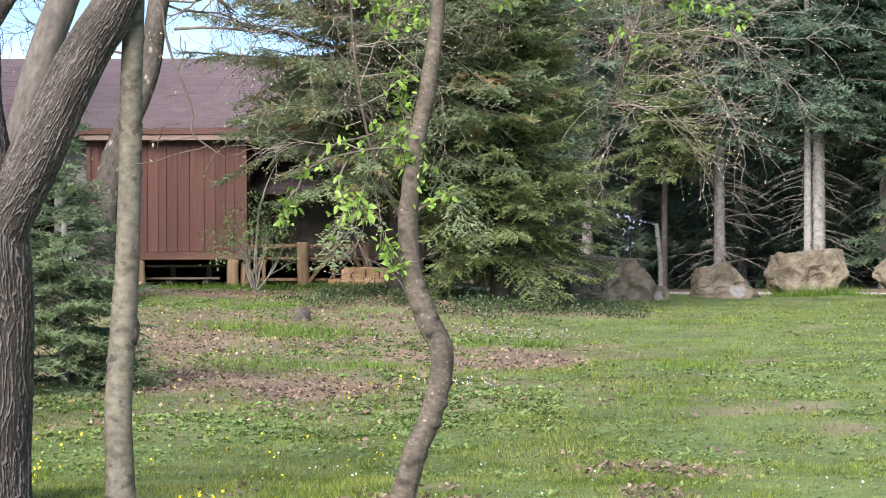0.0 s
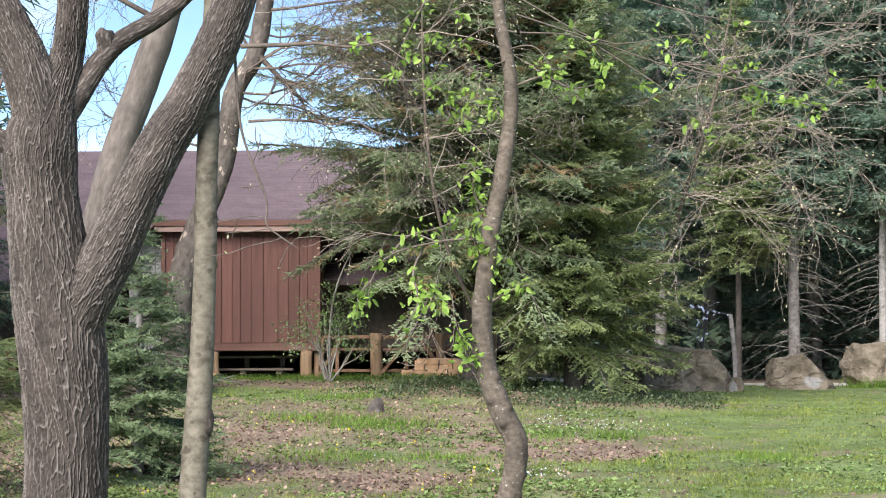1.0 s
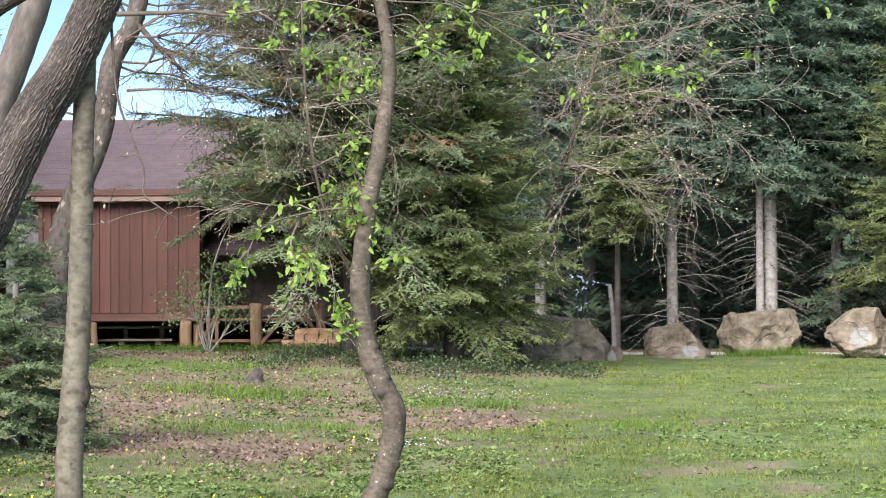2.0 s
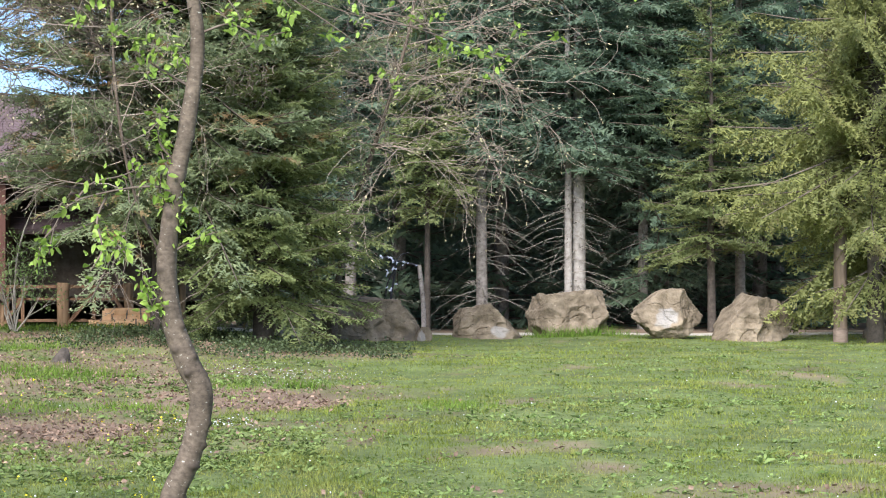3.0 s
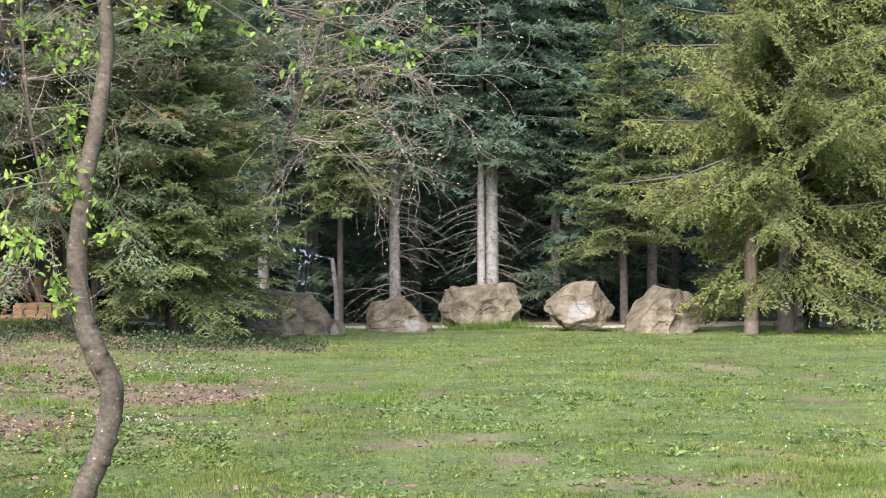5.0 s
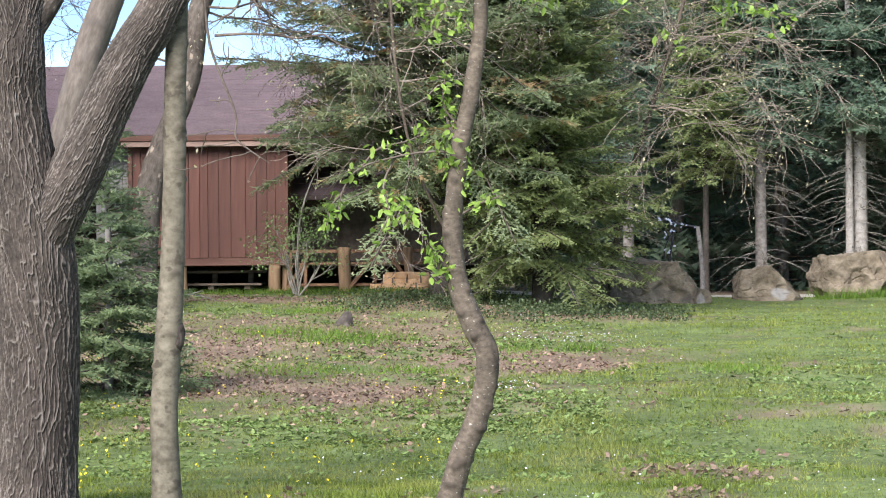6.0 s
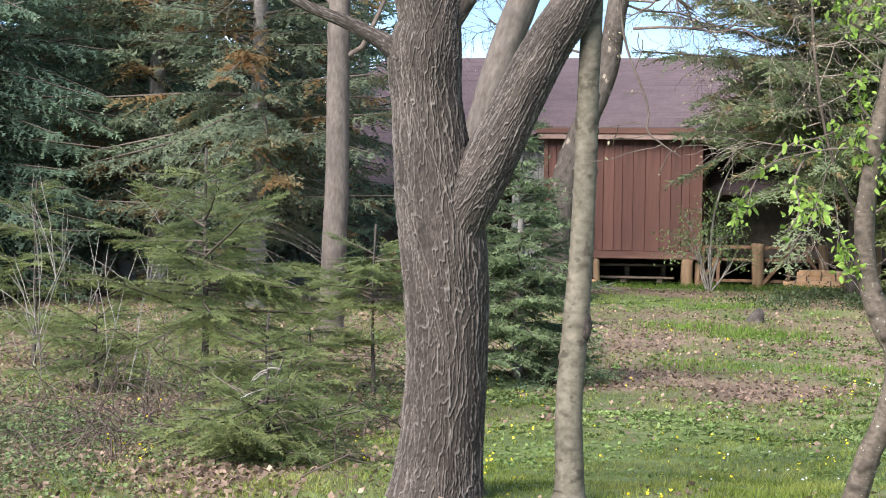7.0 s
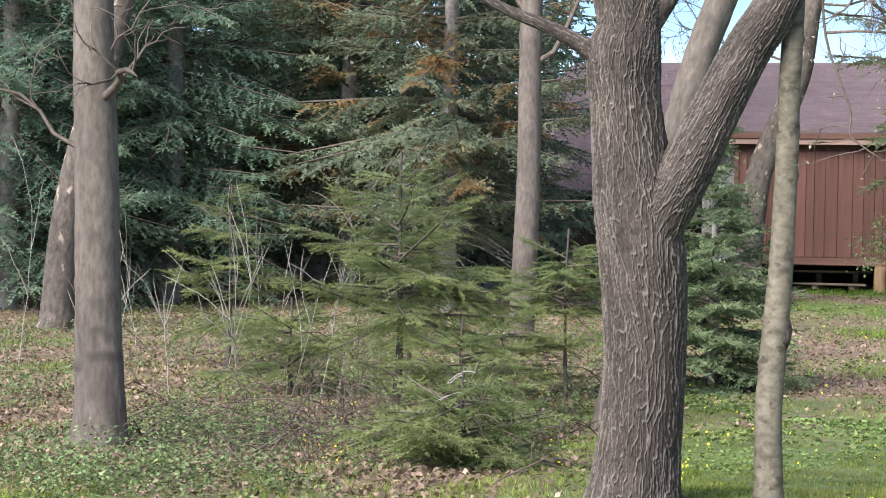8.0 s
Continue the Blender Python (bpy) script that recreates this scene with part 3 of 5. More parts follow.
# ---- cabin ----
CX, CY, CZ = -5.6, 46.5, 0.84
cabin = thing("cabin", CX, CY, CZ, "raised wooden cabin with red-brown boards and a broad purple-brown roof", "cabin")


def roof_plane(name, corners, rows_n, thick, mat, parent, label=""):
    """A roof slope between four corners (eave a, eave b, ridge b, ridge a), laid in overlapping courses."""
    a, b, c, d = [Vector(v) for v in corners]
    nrm = (b - a).cross(d - a).normalized()
    V, F = [], []
    for i in range(rows_n):
        for s, up in ((i / rows_n, 0.006), ((i + 1) / rows_n, 0.002)):
            V += [a.lerp(d, s) + nrm * up, b.lerp(c, s) + nrm * up]
    k = len(V)
    F = [(i, i + 1, i + 3, i + 2) for i in range(0, k - 2, 2)]
    V += [a - nrm * thick, b - nrm * thick, c - nrm * thick, d - nrm * thick]
    F += [(k, k + 1, 1, 0), (k + 1, k, k + 3, k + 2), (k + 2, k + 3, k - 2, k - 1)]
    return part(name, make_mesh(name, [tuple(v) for v in V], F, mat, flat=True), parent, label)


RL, RR, RY, RZ, EY, EZ = -6.5, 3.6, 6.5, 5.21, 0.9, 2.02
roof_plane("roof_slope", ((-8.9, EY, EZ), (6.0, EY, EZ), (RR, RY, RZ), (RL, RY, RZ)), 26, 0.12, M_ROOF, cabin, "purple-brown shingled roof slope")
roof_plane("roof_slope", ((6.0, 12.1, EZ), (-8.9, 12.1, EZ), (RL, RY, RZ), (RR, RY, RZ)), 20, 0.12, M_ROOF, cabin)
roof_plane("roof_hip", ((-8.9, 12.1, EZ), (-8.9, EY, EZ), (RL, RY, RZ), (RL, RY + 0.01, RZ)), 20, 0.12, M_ROOF, cabin)
roof_plane("roof_hip", ((6.0, EY, EZ), (6.0, 12.1, EZ), (RR, RY + 0.01, RZ), (RR, RY, RZ)), 20, 0.12, M_ROOF, cabin)
roof_plane("bay_roof", ((-1.79, -0.36, 3.23), (1.72, -0.36, 3.23), (1.72, 6.42, 5.19), (-1.79, 6.42, 5.19)), 26, 0.10, M_ROOF, cabin, "low shingled roof over the bay")
for sg in (1, -1):
    ex = 1.72 if sg > 0 else -1.79
    tri = [(ex, -0.36, 3.21), (ex + sg * 2.6, 0.96, 2.07), (ex + sg * 1.8, 6.42, 5.2), (ex, 6.42, 5.19)]
    part("roof_cheek", make_mesh("roof_cheek", [v for v in tri] + [(a, b, c - 0.12) for a, b, c in tri], [(0, 1, 2, 3), (7, 6, 5, 4), (0, 4, 5, 1), (1, 5, 6, 2), (2, 6, 7, 3), (3, 7, 4, 0)], M_ROOF, flat=True), cabin)
part("drip_board", slab("drip_board", (3.53, 0.05, 0.13), M_BEAM, 0.008), cabin, "brown drip board under the roof edge", pose(-0.035, -0.33, 3.10))
part("fascia", slab("fascia", (3.47, 0.04, 0.115), M_FASCIA, 0.006), cabin, "faded pinkish fascia board", pose(-0.035, -0.30, 2.985))
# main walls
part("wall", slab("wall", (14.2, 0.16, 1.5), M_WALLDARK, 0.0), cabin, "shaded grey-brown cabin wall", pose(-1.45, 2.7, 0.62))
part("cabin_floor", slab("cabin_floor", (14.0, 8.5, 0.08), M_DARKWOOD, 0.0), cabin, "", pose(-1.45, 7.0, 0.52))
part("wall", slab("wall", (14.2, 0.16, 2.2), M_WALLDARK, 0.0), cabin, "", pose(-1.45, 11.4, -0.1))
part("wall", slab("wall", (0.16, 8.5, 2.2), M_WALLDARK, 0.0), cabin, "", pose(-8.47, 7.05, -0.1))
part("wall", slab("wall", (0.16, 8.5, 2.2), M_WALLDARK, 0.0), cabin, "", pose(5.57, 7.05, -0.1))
# grey boards closing the gap beside the bay
grey_wall = part("grey_wall", slab("grey_wall", (0.74, 0.05, 3.2), M_DARKWOOD, 0.0), cabin, "pale grey board wall beside the bay", pose(-2.03, 0.42, -0.05))
grey_board = slab("board", (0.178, 0.025, 3.2), M_GREYBOARD, 0.004)
for i in range(4):
    part("board", grey_board, grey_wall, "", pose(-0.278 + i * 0.185, -0.039, 0))
# bay: floor, beams, boards
part("bay_floor", slab("bay_floor", (3.2, 2.5, 0.06), M_DARKWOOD, 0.0), cabin, "", pose(-0.02, 1.36, 0.64))
part("floor_beam", slab("floor_beam", (3.26, 0.10, 0.155), M_BEAM, 0.008), cabin, "dark red-brown floor beam", pose(-0.025, -0.02, 0.56))
part("floor_beam", slab("floor_beam", (0.10, 2.4, 0.15), M_BEAM, 0.008), cabin, "", pose(-1.6, 1.24, 0.56))
part("floor_beam", slab("floor_beam", (0.10, 2.4, 0.15), M_BEAM, 0.008), cabin, "", pose(1.55, 1.24, 0.56))
rb = random.Random(7)
bay_wall = part("bay_wall", slab("bay_wall", (3.2, 0.05, 2.27), M_DARKWOOD, 0.0), cabin, "wall of upright red-brown boards", pose(-0.025, 0.02, 0.722))
x = -1.655
while x < 1.58:
    w = min(rb.choice((0.17, 0.22, 0.25, 0.28, 0.30, 0.21)), 1.605 - x)
    if 1.605 - x - w < 0.1:
        w = 1.605 - x
    part("board", slab("board", (w - 0.007, 0.028, 2.27), M_REDWOOD, 0.004), bay_wall, "", pose(x + w / 2 + 0.025, -0.065 + rb.uniform(-0.004, 0.004), 0, 0, rb.uniform(-0.12, 0.12), 0))
    x += w
for sx in (-1.60, 1.55):
    side_wall = part("side_wall", slab("side_wall", (0.03, 2.4, 2.3), M_DARKWOOD, 0.0), cabin, "", pose(sx, 1.27, 0.722))
    board = slab("board", (0.028, 0.265, 2.3), M_REDWOOD, 0.004)
    for i in range(9):
        part("board", board, side_wall, "", pose(math.copysign(0.031, sx), -1.08 + i * 0.272, 0))
part("corner_trim", slab("corner_trim", (0.09, 0.03, 2.27), M_BEAM, 0.006), cabin, "", pose(-1.62, -0.077, 0.722))


def log_mesh(name, length, r, mat, end=None, sides=18, axis="Z", taper=0.95, seed=0):
    rng = random.Random(seed)
    ph = rng.uniform(0, 6)
    rows = [(0.01 * math.sin(s * 5 + ph), 0.01 * math.cos(s * 4 + ph), s * length, r * (1 - (1 - taper) * s)) for s in np.linspace(0, 1, 8)]
    V, F, B, _ = tube(rows, sides, lambda A, L, R: 0.04 * R * np.sin(3 * A + ph) + 0.02 * R * np.sin(5 * A + L * 4))
    me_v = [tuple(v) for v in V]
    faces = [tuple(int(i) for i in f) for f in F]
    faces += [tuple(range(sides))[::-1], tuple(range(len(V) - sides, len(V)))]
    me = bpy.data.meshes.new(name)
    me.from_pydata(me_v, [], faces)
    me.materials.append(mat)
    me.materials.append(end or mat)
    for p in me.polygons:
        p.use_smooth = len(p.vertices) == 4
        p.material_index = 0 if len(p.vertices) == 4 else 1
    me.attributes.new("bark", "FLOAT_VECTOR", "POINT").data.foreach_set("vector", np.asarray(B, np.float32).ravel())
    return me


for lx, ly, r, h in ((1.31, -0.01, 0.125, 0.72), (1.51, 0.12, 0.065, 0.72), (-0.55, 0.02, 0.07, 0.72), (-1.5, 0.02, 0.09, 0.72), (1.4, 2.2, 0.1, 0.75), (-1.5, 2.2, 0.1, 0.75)):
    part("post", log_mesh("post", h, r, M_POST, M_CUT, seed=int(lx * 100)), cabin, "", pose(lx, ly, -0.16))
part("brace", slab("brace", (0.08, 0.06, 0.62), M_RAIL, 0.006), cabin, "", pose(-1.25, 0.0, 0.0, 0, -38, 0))

# porch railing beside the bay
rail = thing("porch_railing", -2.8, 46.55, CZ, "brown timber railing with crossed braces and log posts", "railing")
for lx, r in ((-0.06, 0.13), (1.25, 0.10), (2.3, 0.10)):
    part("post", log_mesh("post", 1.06, r, M_POST, M_CUT, seed=int(lx * 10 + 40)), rail, "tan log post", pose(lx, 0, -0.15))
for z, h in ((0.80, 0.07), (0.56, 0.05), (0.12, 0.06)):
    part("rail", slab("rail", (3.6, 0.06, h), M_RAIL, 0.006), rail, "", pose(0.6, 0.03, z))
for lx in (-0.86, -1.17, 0.56):
    part("baluster", slab("baluster", (0.07, 0.05, 0.95), M_RAIL, 0.006), rail, "", pose(lx, -0.03, -0.12))
for lx, tilt in ((-0.78, 32), (0.86, -33), (0.62, 40), (1.9, -33)):
    part("brace", slab("brace", (0.075, 0.045, 0.98), M_RAIL, 0.006), rail, "", pose(lx, -0.06, 0.78, 0, 180 + tilt, 0))

# bench stored under the bay
bench = thing("picnic_bench", -5.75, 47.5, gz(-5.75, 47.5), "dark weathered picnic bench standing under the raised bay", "bench")
part("tabletop", slab("tabletop", (2.3, 0.7, 0.05), M_DARKWOOD, 0.006), bench, "", pose(0, 0.2, 0.42))
part("seat", slab("seat", (2.3, 0.26, 0.045), M_DARKWOOD, 0.006), bench, "", pose(0, -0.5, 0.17))
for lx in (-0.8, 0.1, 0.85):
    part("leg", slab("leg", (0.12, 0.9, 0.08), M_DARKWOOD, 0.006), bench, "", pose(lx, -0.1, 0.09))
    part("leg", slab("leg", (0.10, 0.08, 0.42), M_DARKWOOD, 0.006), bench, "", pose(lx, 0.2, 0.0))

# peeled logs
for lx, ly, lz, L, r in ((-2.30, 45.7, 0.085, 1.15, 0.085), (-2.05, 45.95, 0.17, 0.95, 0.17), (-2.0, 45.92, 0.30, 0.88, 0.10)):
    lg = thing("log", lx, ly, gz(lx, ly) + lz, "peeled orange log with dark bands lying in a pile", "log", "peeled logs")
    part("wood", log_mesh("wood", L, r, M_LOG, M_CUT, seed=int(L * 100)), lg, "", pose(0, 0, 0, 0, 90, 2))
    for q in (0.2, 0.5, 0.8):
        ring = [((q - 0.012) * L, r * 1.02), ((q - 0.01) * L, r * 1.055), ((q + 0.012) * L, r * 1.055), ((q + 0.016) * L, r * 1.02)]
        V, F, B, _ = tube([(0, 0, s, rr) for s, rr in ring], 18)
        part("band", make_mesh("band", V, F, M_DARKWOOD), lg, "dark band round the log", pose(0, 0, 0, 0, 90, 2))
for lx, ly, L in ((-7.1, 45.9, 0.5), (-6.3, 45.8, 0.25)):
    lg = thing("log", lx, ly, gz(lx, ly) + 0.09, "short peeled log lying beside a post", "log", "peeled logs")
    part("wood", log_mesh("wood", L, 0.095, M_LOG, M_CUT, seed=int(L * 70)), lg, "", pose(0, 0, 0, 0, 90, 4))


# ---- stones ----
def boulder_mesh(seed, sx, sy, sz, extra=(), dents=(), fresh=None):
    """A broken block: a ball cut by planes (direction, distance), scooped by dents (direction, reach, depth), with layered, cracked skin.
    fresh: direction and reach of a pale newly broken spot."""
    bm = bmesh.new()
    bmesh.ops.create_icosphere(bm, subdivisions=6 if sx > 1.2 else 5, radius=1.0)
    V = np.array([v.co[:] for v in bm.verts])
    F = np.array([[v.index for v in f.verts] for f in bm.faces])
    bm.free()
    rng = np.random.default_rng(seed)
    N = unit(rng.normal(0, 1, (16, 3)) * np.array([1, 1, 0.8]))
    dist = rng.uniform(0.86, 1.02, 16)
    cuts = np.array(list(extra) + ([] if any(e[2] < -0.9 for e in extra) else [(0, 0, -1, 0.42)]) + [(0, 0, 1, 0.8)], float)
    N, dist = np.vstack([N, unit(cuts[:, :3])]), np.concatenate([dist, cuts[:, 3]])
    jit = np.array([noise.noise_vector(Vector(p) * 2.2 + Vector((seed, 3, 0)))[:] for p in V]) * 0.10
    dots = unit(V + jit) @ N.T
    q = np.where(dots > 0.03, dist / np.maximum(dots, 0.03), 9)
    r = np.minimum(q.min(axis=1), 1.15)
    W = V * r[:, None]
    for dx, dy, dz, reach, deep in dents:
        c = unit(np.array([dx, dy, dz], float))
        g = np.arccos(np.clip(V @ c, -1, 1)) / reach + 0.35 * np.array([noise.noise(Vector(p) * 3.1 + Vector((0, seed, dx * 5))) for p in V])
        W = W * (1 - deep * smooth(1.0, 0.55, g))[:, None]
    off = np.array([noise.fractal(Vector(p) * 3.5 + Vector((seed, 0, 0)), 0.7, 2.2, 6) for p in W]) * 0.042
    rid = np.array([1 - abs(noise.noise(Vector(p) * 1.6 + Vector((seed, 7, 0)))) - 0.5 * abs(noise.noise(Vector(p) * 3.7 + Vector((0, seed, 3)))) for p in W])
    off += 0.03 * (rid - 0.65)
    lay = np.array([noise.noise(Vector((p[0] * 0.9 + 5, p[1] * 0.9, p[2] * 4.5 + seed))) for p in W])
    off += 0.012 * np.clip(lay * 14, -1, 1)
    cr = np.array([abs(noise.noise(Vector((p[0] * 1.7 + 9, p[1] * 1.7, p[2] * 1.1 + seed)))) for p in W])
    off -= 0.06 * np.clip(0.02 - cr, 0, 0.02) / 0.02
    W = W + V * off[:, None]
    pale = np.zeros(len(V))
    if fresh:
        c = unit(np.array(fresh[:3], float))
        g = np.arccos(np.clip(V @ c, -1, 1)) / fresh[3] + 0.3 * np.array([noise.noise(Vector(p) * 4.0) for p in V])
        pale = 0.7 * smooth(1.0, 0.75, g)
    W[:, 2] -= W[:, 2].min()
    W[:, 2] /= W[:, 2].max()
    W[:, 0] /= np.ptp(W[:, 0])
    W[:, 1] /= np.ptp(W[:, 1])
    return make_mesh("stone", W * np.array([sx, sy, sz]), F, M_STONE, {"fresh": pale}, flat=True)


STONES = ((3.35, 47.9, 2.35, 1.5, 0.98, 3, ((0.15, -1, 0.35, 0.80), (0.85, -0.1, 0.45, 0.80), (-0.5, -0.1, 0.9, 0.66), (0.1, 0, 1, 0.66)), ((0.45, -0.85, -0.12, 0.42, 0.20), (-0.25, -0.95, -0.2, 0.40, 0.16)), None, "with an overhanging front, half under fir branches"),
          (5.93, 48.6, 1.48, 1.2, 0.74, 5, ((0, -1, 0.12, 0.72), (-0.97, -0.1, 0.25, 0.74), (0.78, -0.1, 0.62, 0.64), (-0.15, 0, 1, 0.70)), ((-0.1, -0.95, 0.05, 0.50, 0.10), (0.5, -0.8, 0.0, 0.25, 0.08)), (0.42, -0.9, -0.15, 0.26), "with a sloping top and a hollowed face"),
          (7.90, 49.3, 1.80, 1.3, 1.02, 8, ((-0.08, 0, 1, 0.60), (0.1, -1, 0.05, 0.70), (0.70, -0.2, -0.72, 0.66), (-0.72, -0.2, -0.70, 0.72), (-0.97, -0.2, 0.15, 0.85), (0.97, 0, 0.1, 0.86)), ((0.15, -0.95, -0.05, 0.42, 0.14), (-0.55, -0.8, 0.0, 0.30, 0.10), (0.68, -0.7, 0.1, 0.22, 0.10)), None, "with a flat top and hollowed face"),
          (9.83, 48.0, 1.62, 1.3, 1.08, 11, ((0, 0, -1, 0.80), (-0.35, -0.92, 0.20, 0.60), (0.80, -0.58, 0.10, 0.62), (0.70, 0, -0.72, 0.78), (-0.68, 0, -0.72, 0.72), (-0.62, 0, 0.78, 0.70), (0.78, 0, 0.62, 0.80), (-0.1, -0.6, -0.8, 0.72)), (), (-0.25, -0.95, -0.05, 0.50), "with a smooth pale face tilted to the lawn"),
          (11.50, 47.6, 1.85, 1.3, 1.03, 14, ((-0.74, -0.1, 0.67, 0.46), (-0.3, -0.95, 0.1, 0.70), (0.55, -0.82, 0.15, 0.68), (0.75, 0, -0.6, 0.8), (0.2, 0, 1, 0.72)), ((0.45, -0.85, -0.25, 0.40, 0.16), (-0.15, -0.95, 0.15, 0.25, 0.07)), None, "with a sloping shoulder, beside the spruce"),
          (1.75, 47.4, 1.0, 0.8, 0.62, 17, (), (), (0, -1, 0.1, 0.6), "pale, half hidden under fir branches"),
          (4.50, 47.7, 0.45, 0.4, 0.30, 19, ((-0.6, 0, 0.8, 0.6),), (), (0, -1, 0.1, 0.5), "small and pale, broken off beside a larger one"),
          (14.5, 48.0, 0.75, 0.6, 0.32, 21, (), (), None, "low and small, under the spruce"),
          (15.55, 47.6, 0.45, 0.4, 0.34, 24, (), (), None, "small and pointed, under the spruce"))
for sx, sy, w, dp, h, seed, extra, dents, fresh, words in STONES:
    st = new("boulder", boulder_mesh(seed, w, dp, h + 0.1, extra, dents, fresh))
    st.matrix_basis = pose(sx, sy, gz(sx, sy) - 0.1)
    tagged(st, "tan sandstone boulder " + words, "boulder", "boulders along the lawn")


# ---- trees near the camera ----
def oak_relief(amount):
    """Thin pale crests that wander up the trunk, split and meet again, over a rough ground coloured dark for furrow
    shade.
    """
    def f(A, L, R):
        ca, sa = np.cos(A), np.sin(A)
        out = np.zeros_like(A)
        for cols, amp, sd, k, lean in ((34, 1.0, 21, 1.0, 2.6), (37, 0.95, 27, -1.0, -2.4), (61, 0.6, 33, 0.7, 0.3), (47, 0.8, 45, 0.8, -0.5)):
            ph = A / (2 * np.pi) * cols + lean * L
            ph = ph + 0.9 * k * (lattice(ca * 3.0 + L * 4.2, sa * 3.0 + 40 - L * 1.2, sd) - 0.5) * 2 + 0.42 * (lattice(ca * 8 + L * 15, sa * 8 + 70, sd + 1) - 0.5) * 2
            line = np.round(ph)
            near = np.abs(ph - line)
            wide = 0.07 + 0.085 * lattice(np.mod(line, cols) * 2.3, L * 7, sd + 4)
            crest = np.clip(1 - near / wide, 0, 1) ** 0.7 - 0.4 * np.clip(1 - np.abs(near - wide - 0.07) / 0.07, 0, 1)
            gate = smooth(0.34, 0.52, lattice(np.mod(line, cols) * 1.7 + 3, L * 3.6 + line * 0.37, sd + 2))
            val = amp * crest * gate
            out = np.where(np.abs(val) > np.abs(out), val, out)
        return amount * (out - 0.3 + 0.38 * (lattice(ca * 26 + L * 60, sa * 26 - L * 12, 30) - 0.5))
    return f


oak = thing("oak_tree", -2.77, 13.72, gz(-2.77, 13.72), "large grey-brown forked tree with deeply furrowed bark", "tree")
OZ = gz(-2.77, 13.72)
O = lambda rows, n: spline([(a + 2.77, b - 13.72, c - OZ, r) for a, b, c, r in rows], n)
main = O([(-2.79, 13.72, -0.25, 0.42), (-2.775, 13.72, 0.02, 0.315), (-2.755, 13.72, 0.3, 0.262), (-2.725, 13.73, 0.88, 0.246), (-2.745, 13.725, 1.45, 0.262), (-2.80, 13.71, 1.9, 0.255), (-2.87, 13.70, 2.44, 0.215), (-2.885, 13.69, 2.78, 0.222),
          (-2.83, 13.70, 3.04, 0.165), (-2.745, 13.72, 3.28, 0.105), (-2.70, 13.73, 3.6, 0.092), (-2.70, 13.72, 4.0, 0.086), (-2.72, 13.7, 5.0, 0.07), (-2.9, 13.6, 6.5, 0.04), (-2.7, 13.7, 8.0, 0.015)], 900)
limb = O([(-2.74, 13.70, 1.5, 0.12), (-2.63, 13.66, 1.80, 0.165), (-2.47, 13.66, 2.12, 0.162), (-2.33, 13.69, 2.42, 0.150), (-2.15, 13.73, 2.80, 0.142), (-1.97, 13.76, 3.1, 0.135), (-1.72, 13.79, 3.68, 0.125), (-1.5, 13.9, 4.6, 0.09), (-1.6, 14.0, 6.0, 0.06), (-1.3, 14.2, 7.6, 0.015)], 520)
low_end = int(np.searchsorted(main[:, 2], 4.0))
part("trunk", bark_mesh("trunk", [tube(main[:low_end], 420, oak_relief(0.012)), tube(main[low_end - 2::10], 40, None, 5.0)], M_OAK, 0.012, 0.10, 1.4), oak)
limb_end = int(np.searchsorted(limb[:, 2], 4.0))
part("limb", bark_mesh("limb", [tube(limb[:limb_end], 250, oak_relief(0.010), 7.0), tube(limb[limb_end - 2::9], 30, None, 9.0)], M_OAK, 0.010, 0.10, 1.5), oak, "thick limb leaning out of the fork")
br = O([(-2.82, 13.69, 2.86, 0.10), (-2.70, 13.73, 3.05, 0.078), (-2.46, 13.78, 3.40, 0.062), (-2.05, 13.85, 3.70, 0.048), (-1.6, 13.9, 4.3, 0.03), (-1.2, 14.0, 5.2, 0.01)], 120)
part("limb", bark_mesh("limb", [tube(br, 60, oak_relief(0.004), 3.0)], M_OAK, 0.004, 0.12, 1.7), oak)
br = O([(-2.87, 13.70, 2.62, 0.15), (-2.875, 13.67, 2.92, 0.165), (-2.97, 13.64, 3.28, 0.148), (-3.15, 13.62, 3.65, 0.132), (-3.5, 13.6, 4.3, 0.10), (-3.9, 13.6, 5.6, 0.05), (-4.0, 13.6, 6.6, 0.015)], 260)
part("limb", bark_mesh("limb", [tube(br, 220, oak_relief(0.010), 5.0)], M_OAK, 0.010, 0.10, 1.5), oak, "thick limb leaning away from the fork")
br = O([(-2.98, 13.67, 2.72, 0.10), (-3.12, 13.64, 2.83, 0.062), (-3.34, 13.59, 2.945, 0.042), (-3.72, 13.5, 3.12, 0.03), (-4.2, 13.4, 3.5, 0.02), (-4.8, 13.3, 3.9, 0.006)], 110)
part("limb", bark_mesh("limb", [tube(br, 50, oak_relief(0.003), 9.0)], M_OAK, 0.003, 0.12, 1.7), oak, "thin side branch with a knot")

br = O([(-1.67, 13.70, 3.39, 0.016), (-1.42, 13.73, 3.40, 0.013), (-1.21, 13.75, 3.41, 0.011), (-1.01, 13.76, 3.39, 0.009), (-0.77, 13.78, 3.43, 0.004)], 60)
part("limb", bark_mesh("limb", [tube(br, 8)], M_TWIG), oak, "thin bare side branch")
knob = O([(-2.50, 13.77, 3.34, 0.05), (-2.50, 13.76, 3.43, 0.058), (-2.51, 13.75, 3.49, 0.052), (-2.51, 13.75, 3.50, 0.004)], 30)
part("stub", bark_mesh("stub", [tube(knob, 40, oak_relief(0.004), 2.0)], M_OAK, 0.004, 0.12, 1.7), oak, "broken branch stub")
thin = thing("young_tree", -1.97, 13.86, gz(-1.97, 13.86), "slender straight tree with smooth olive-grey bark and dark knots", "tree")
TZ = gz(-1.97, 13.86)


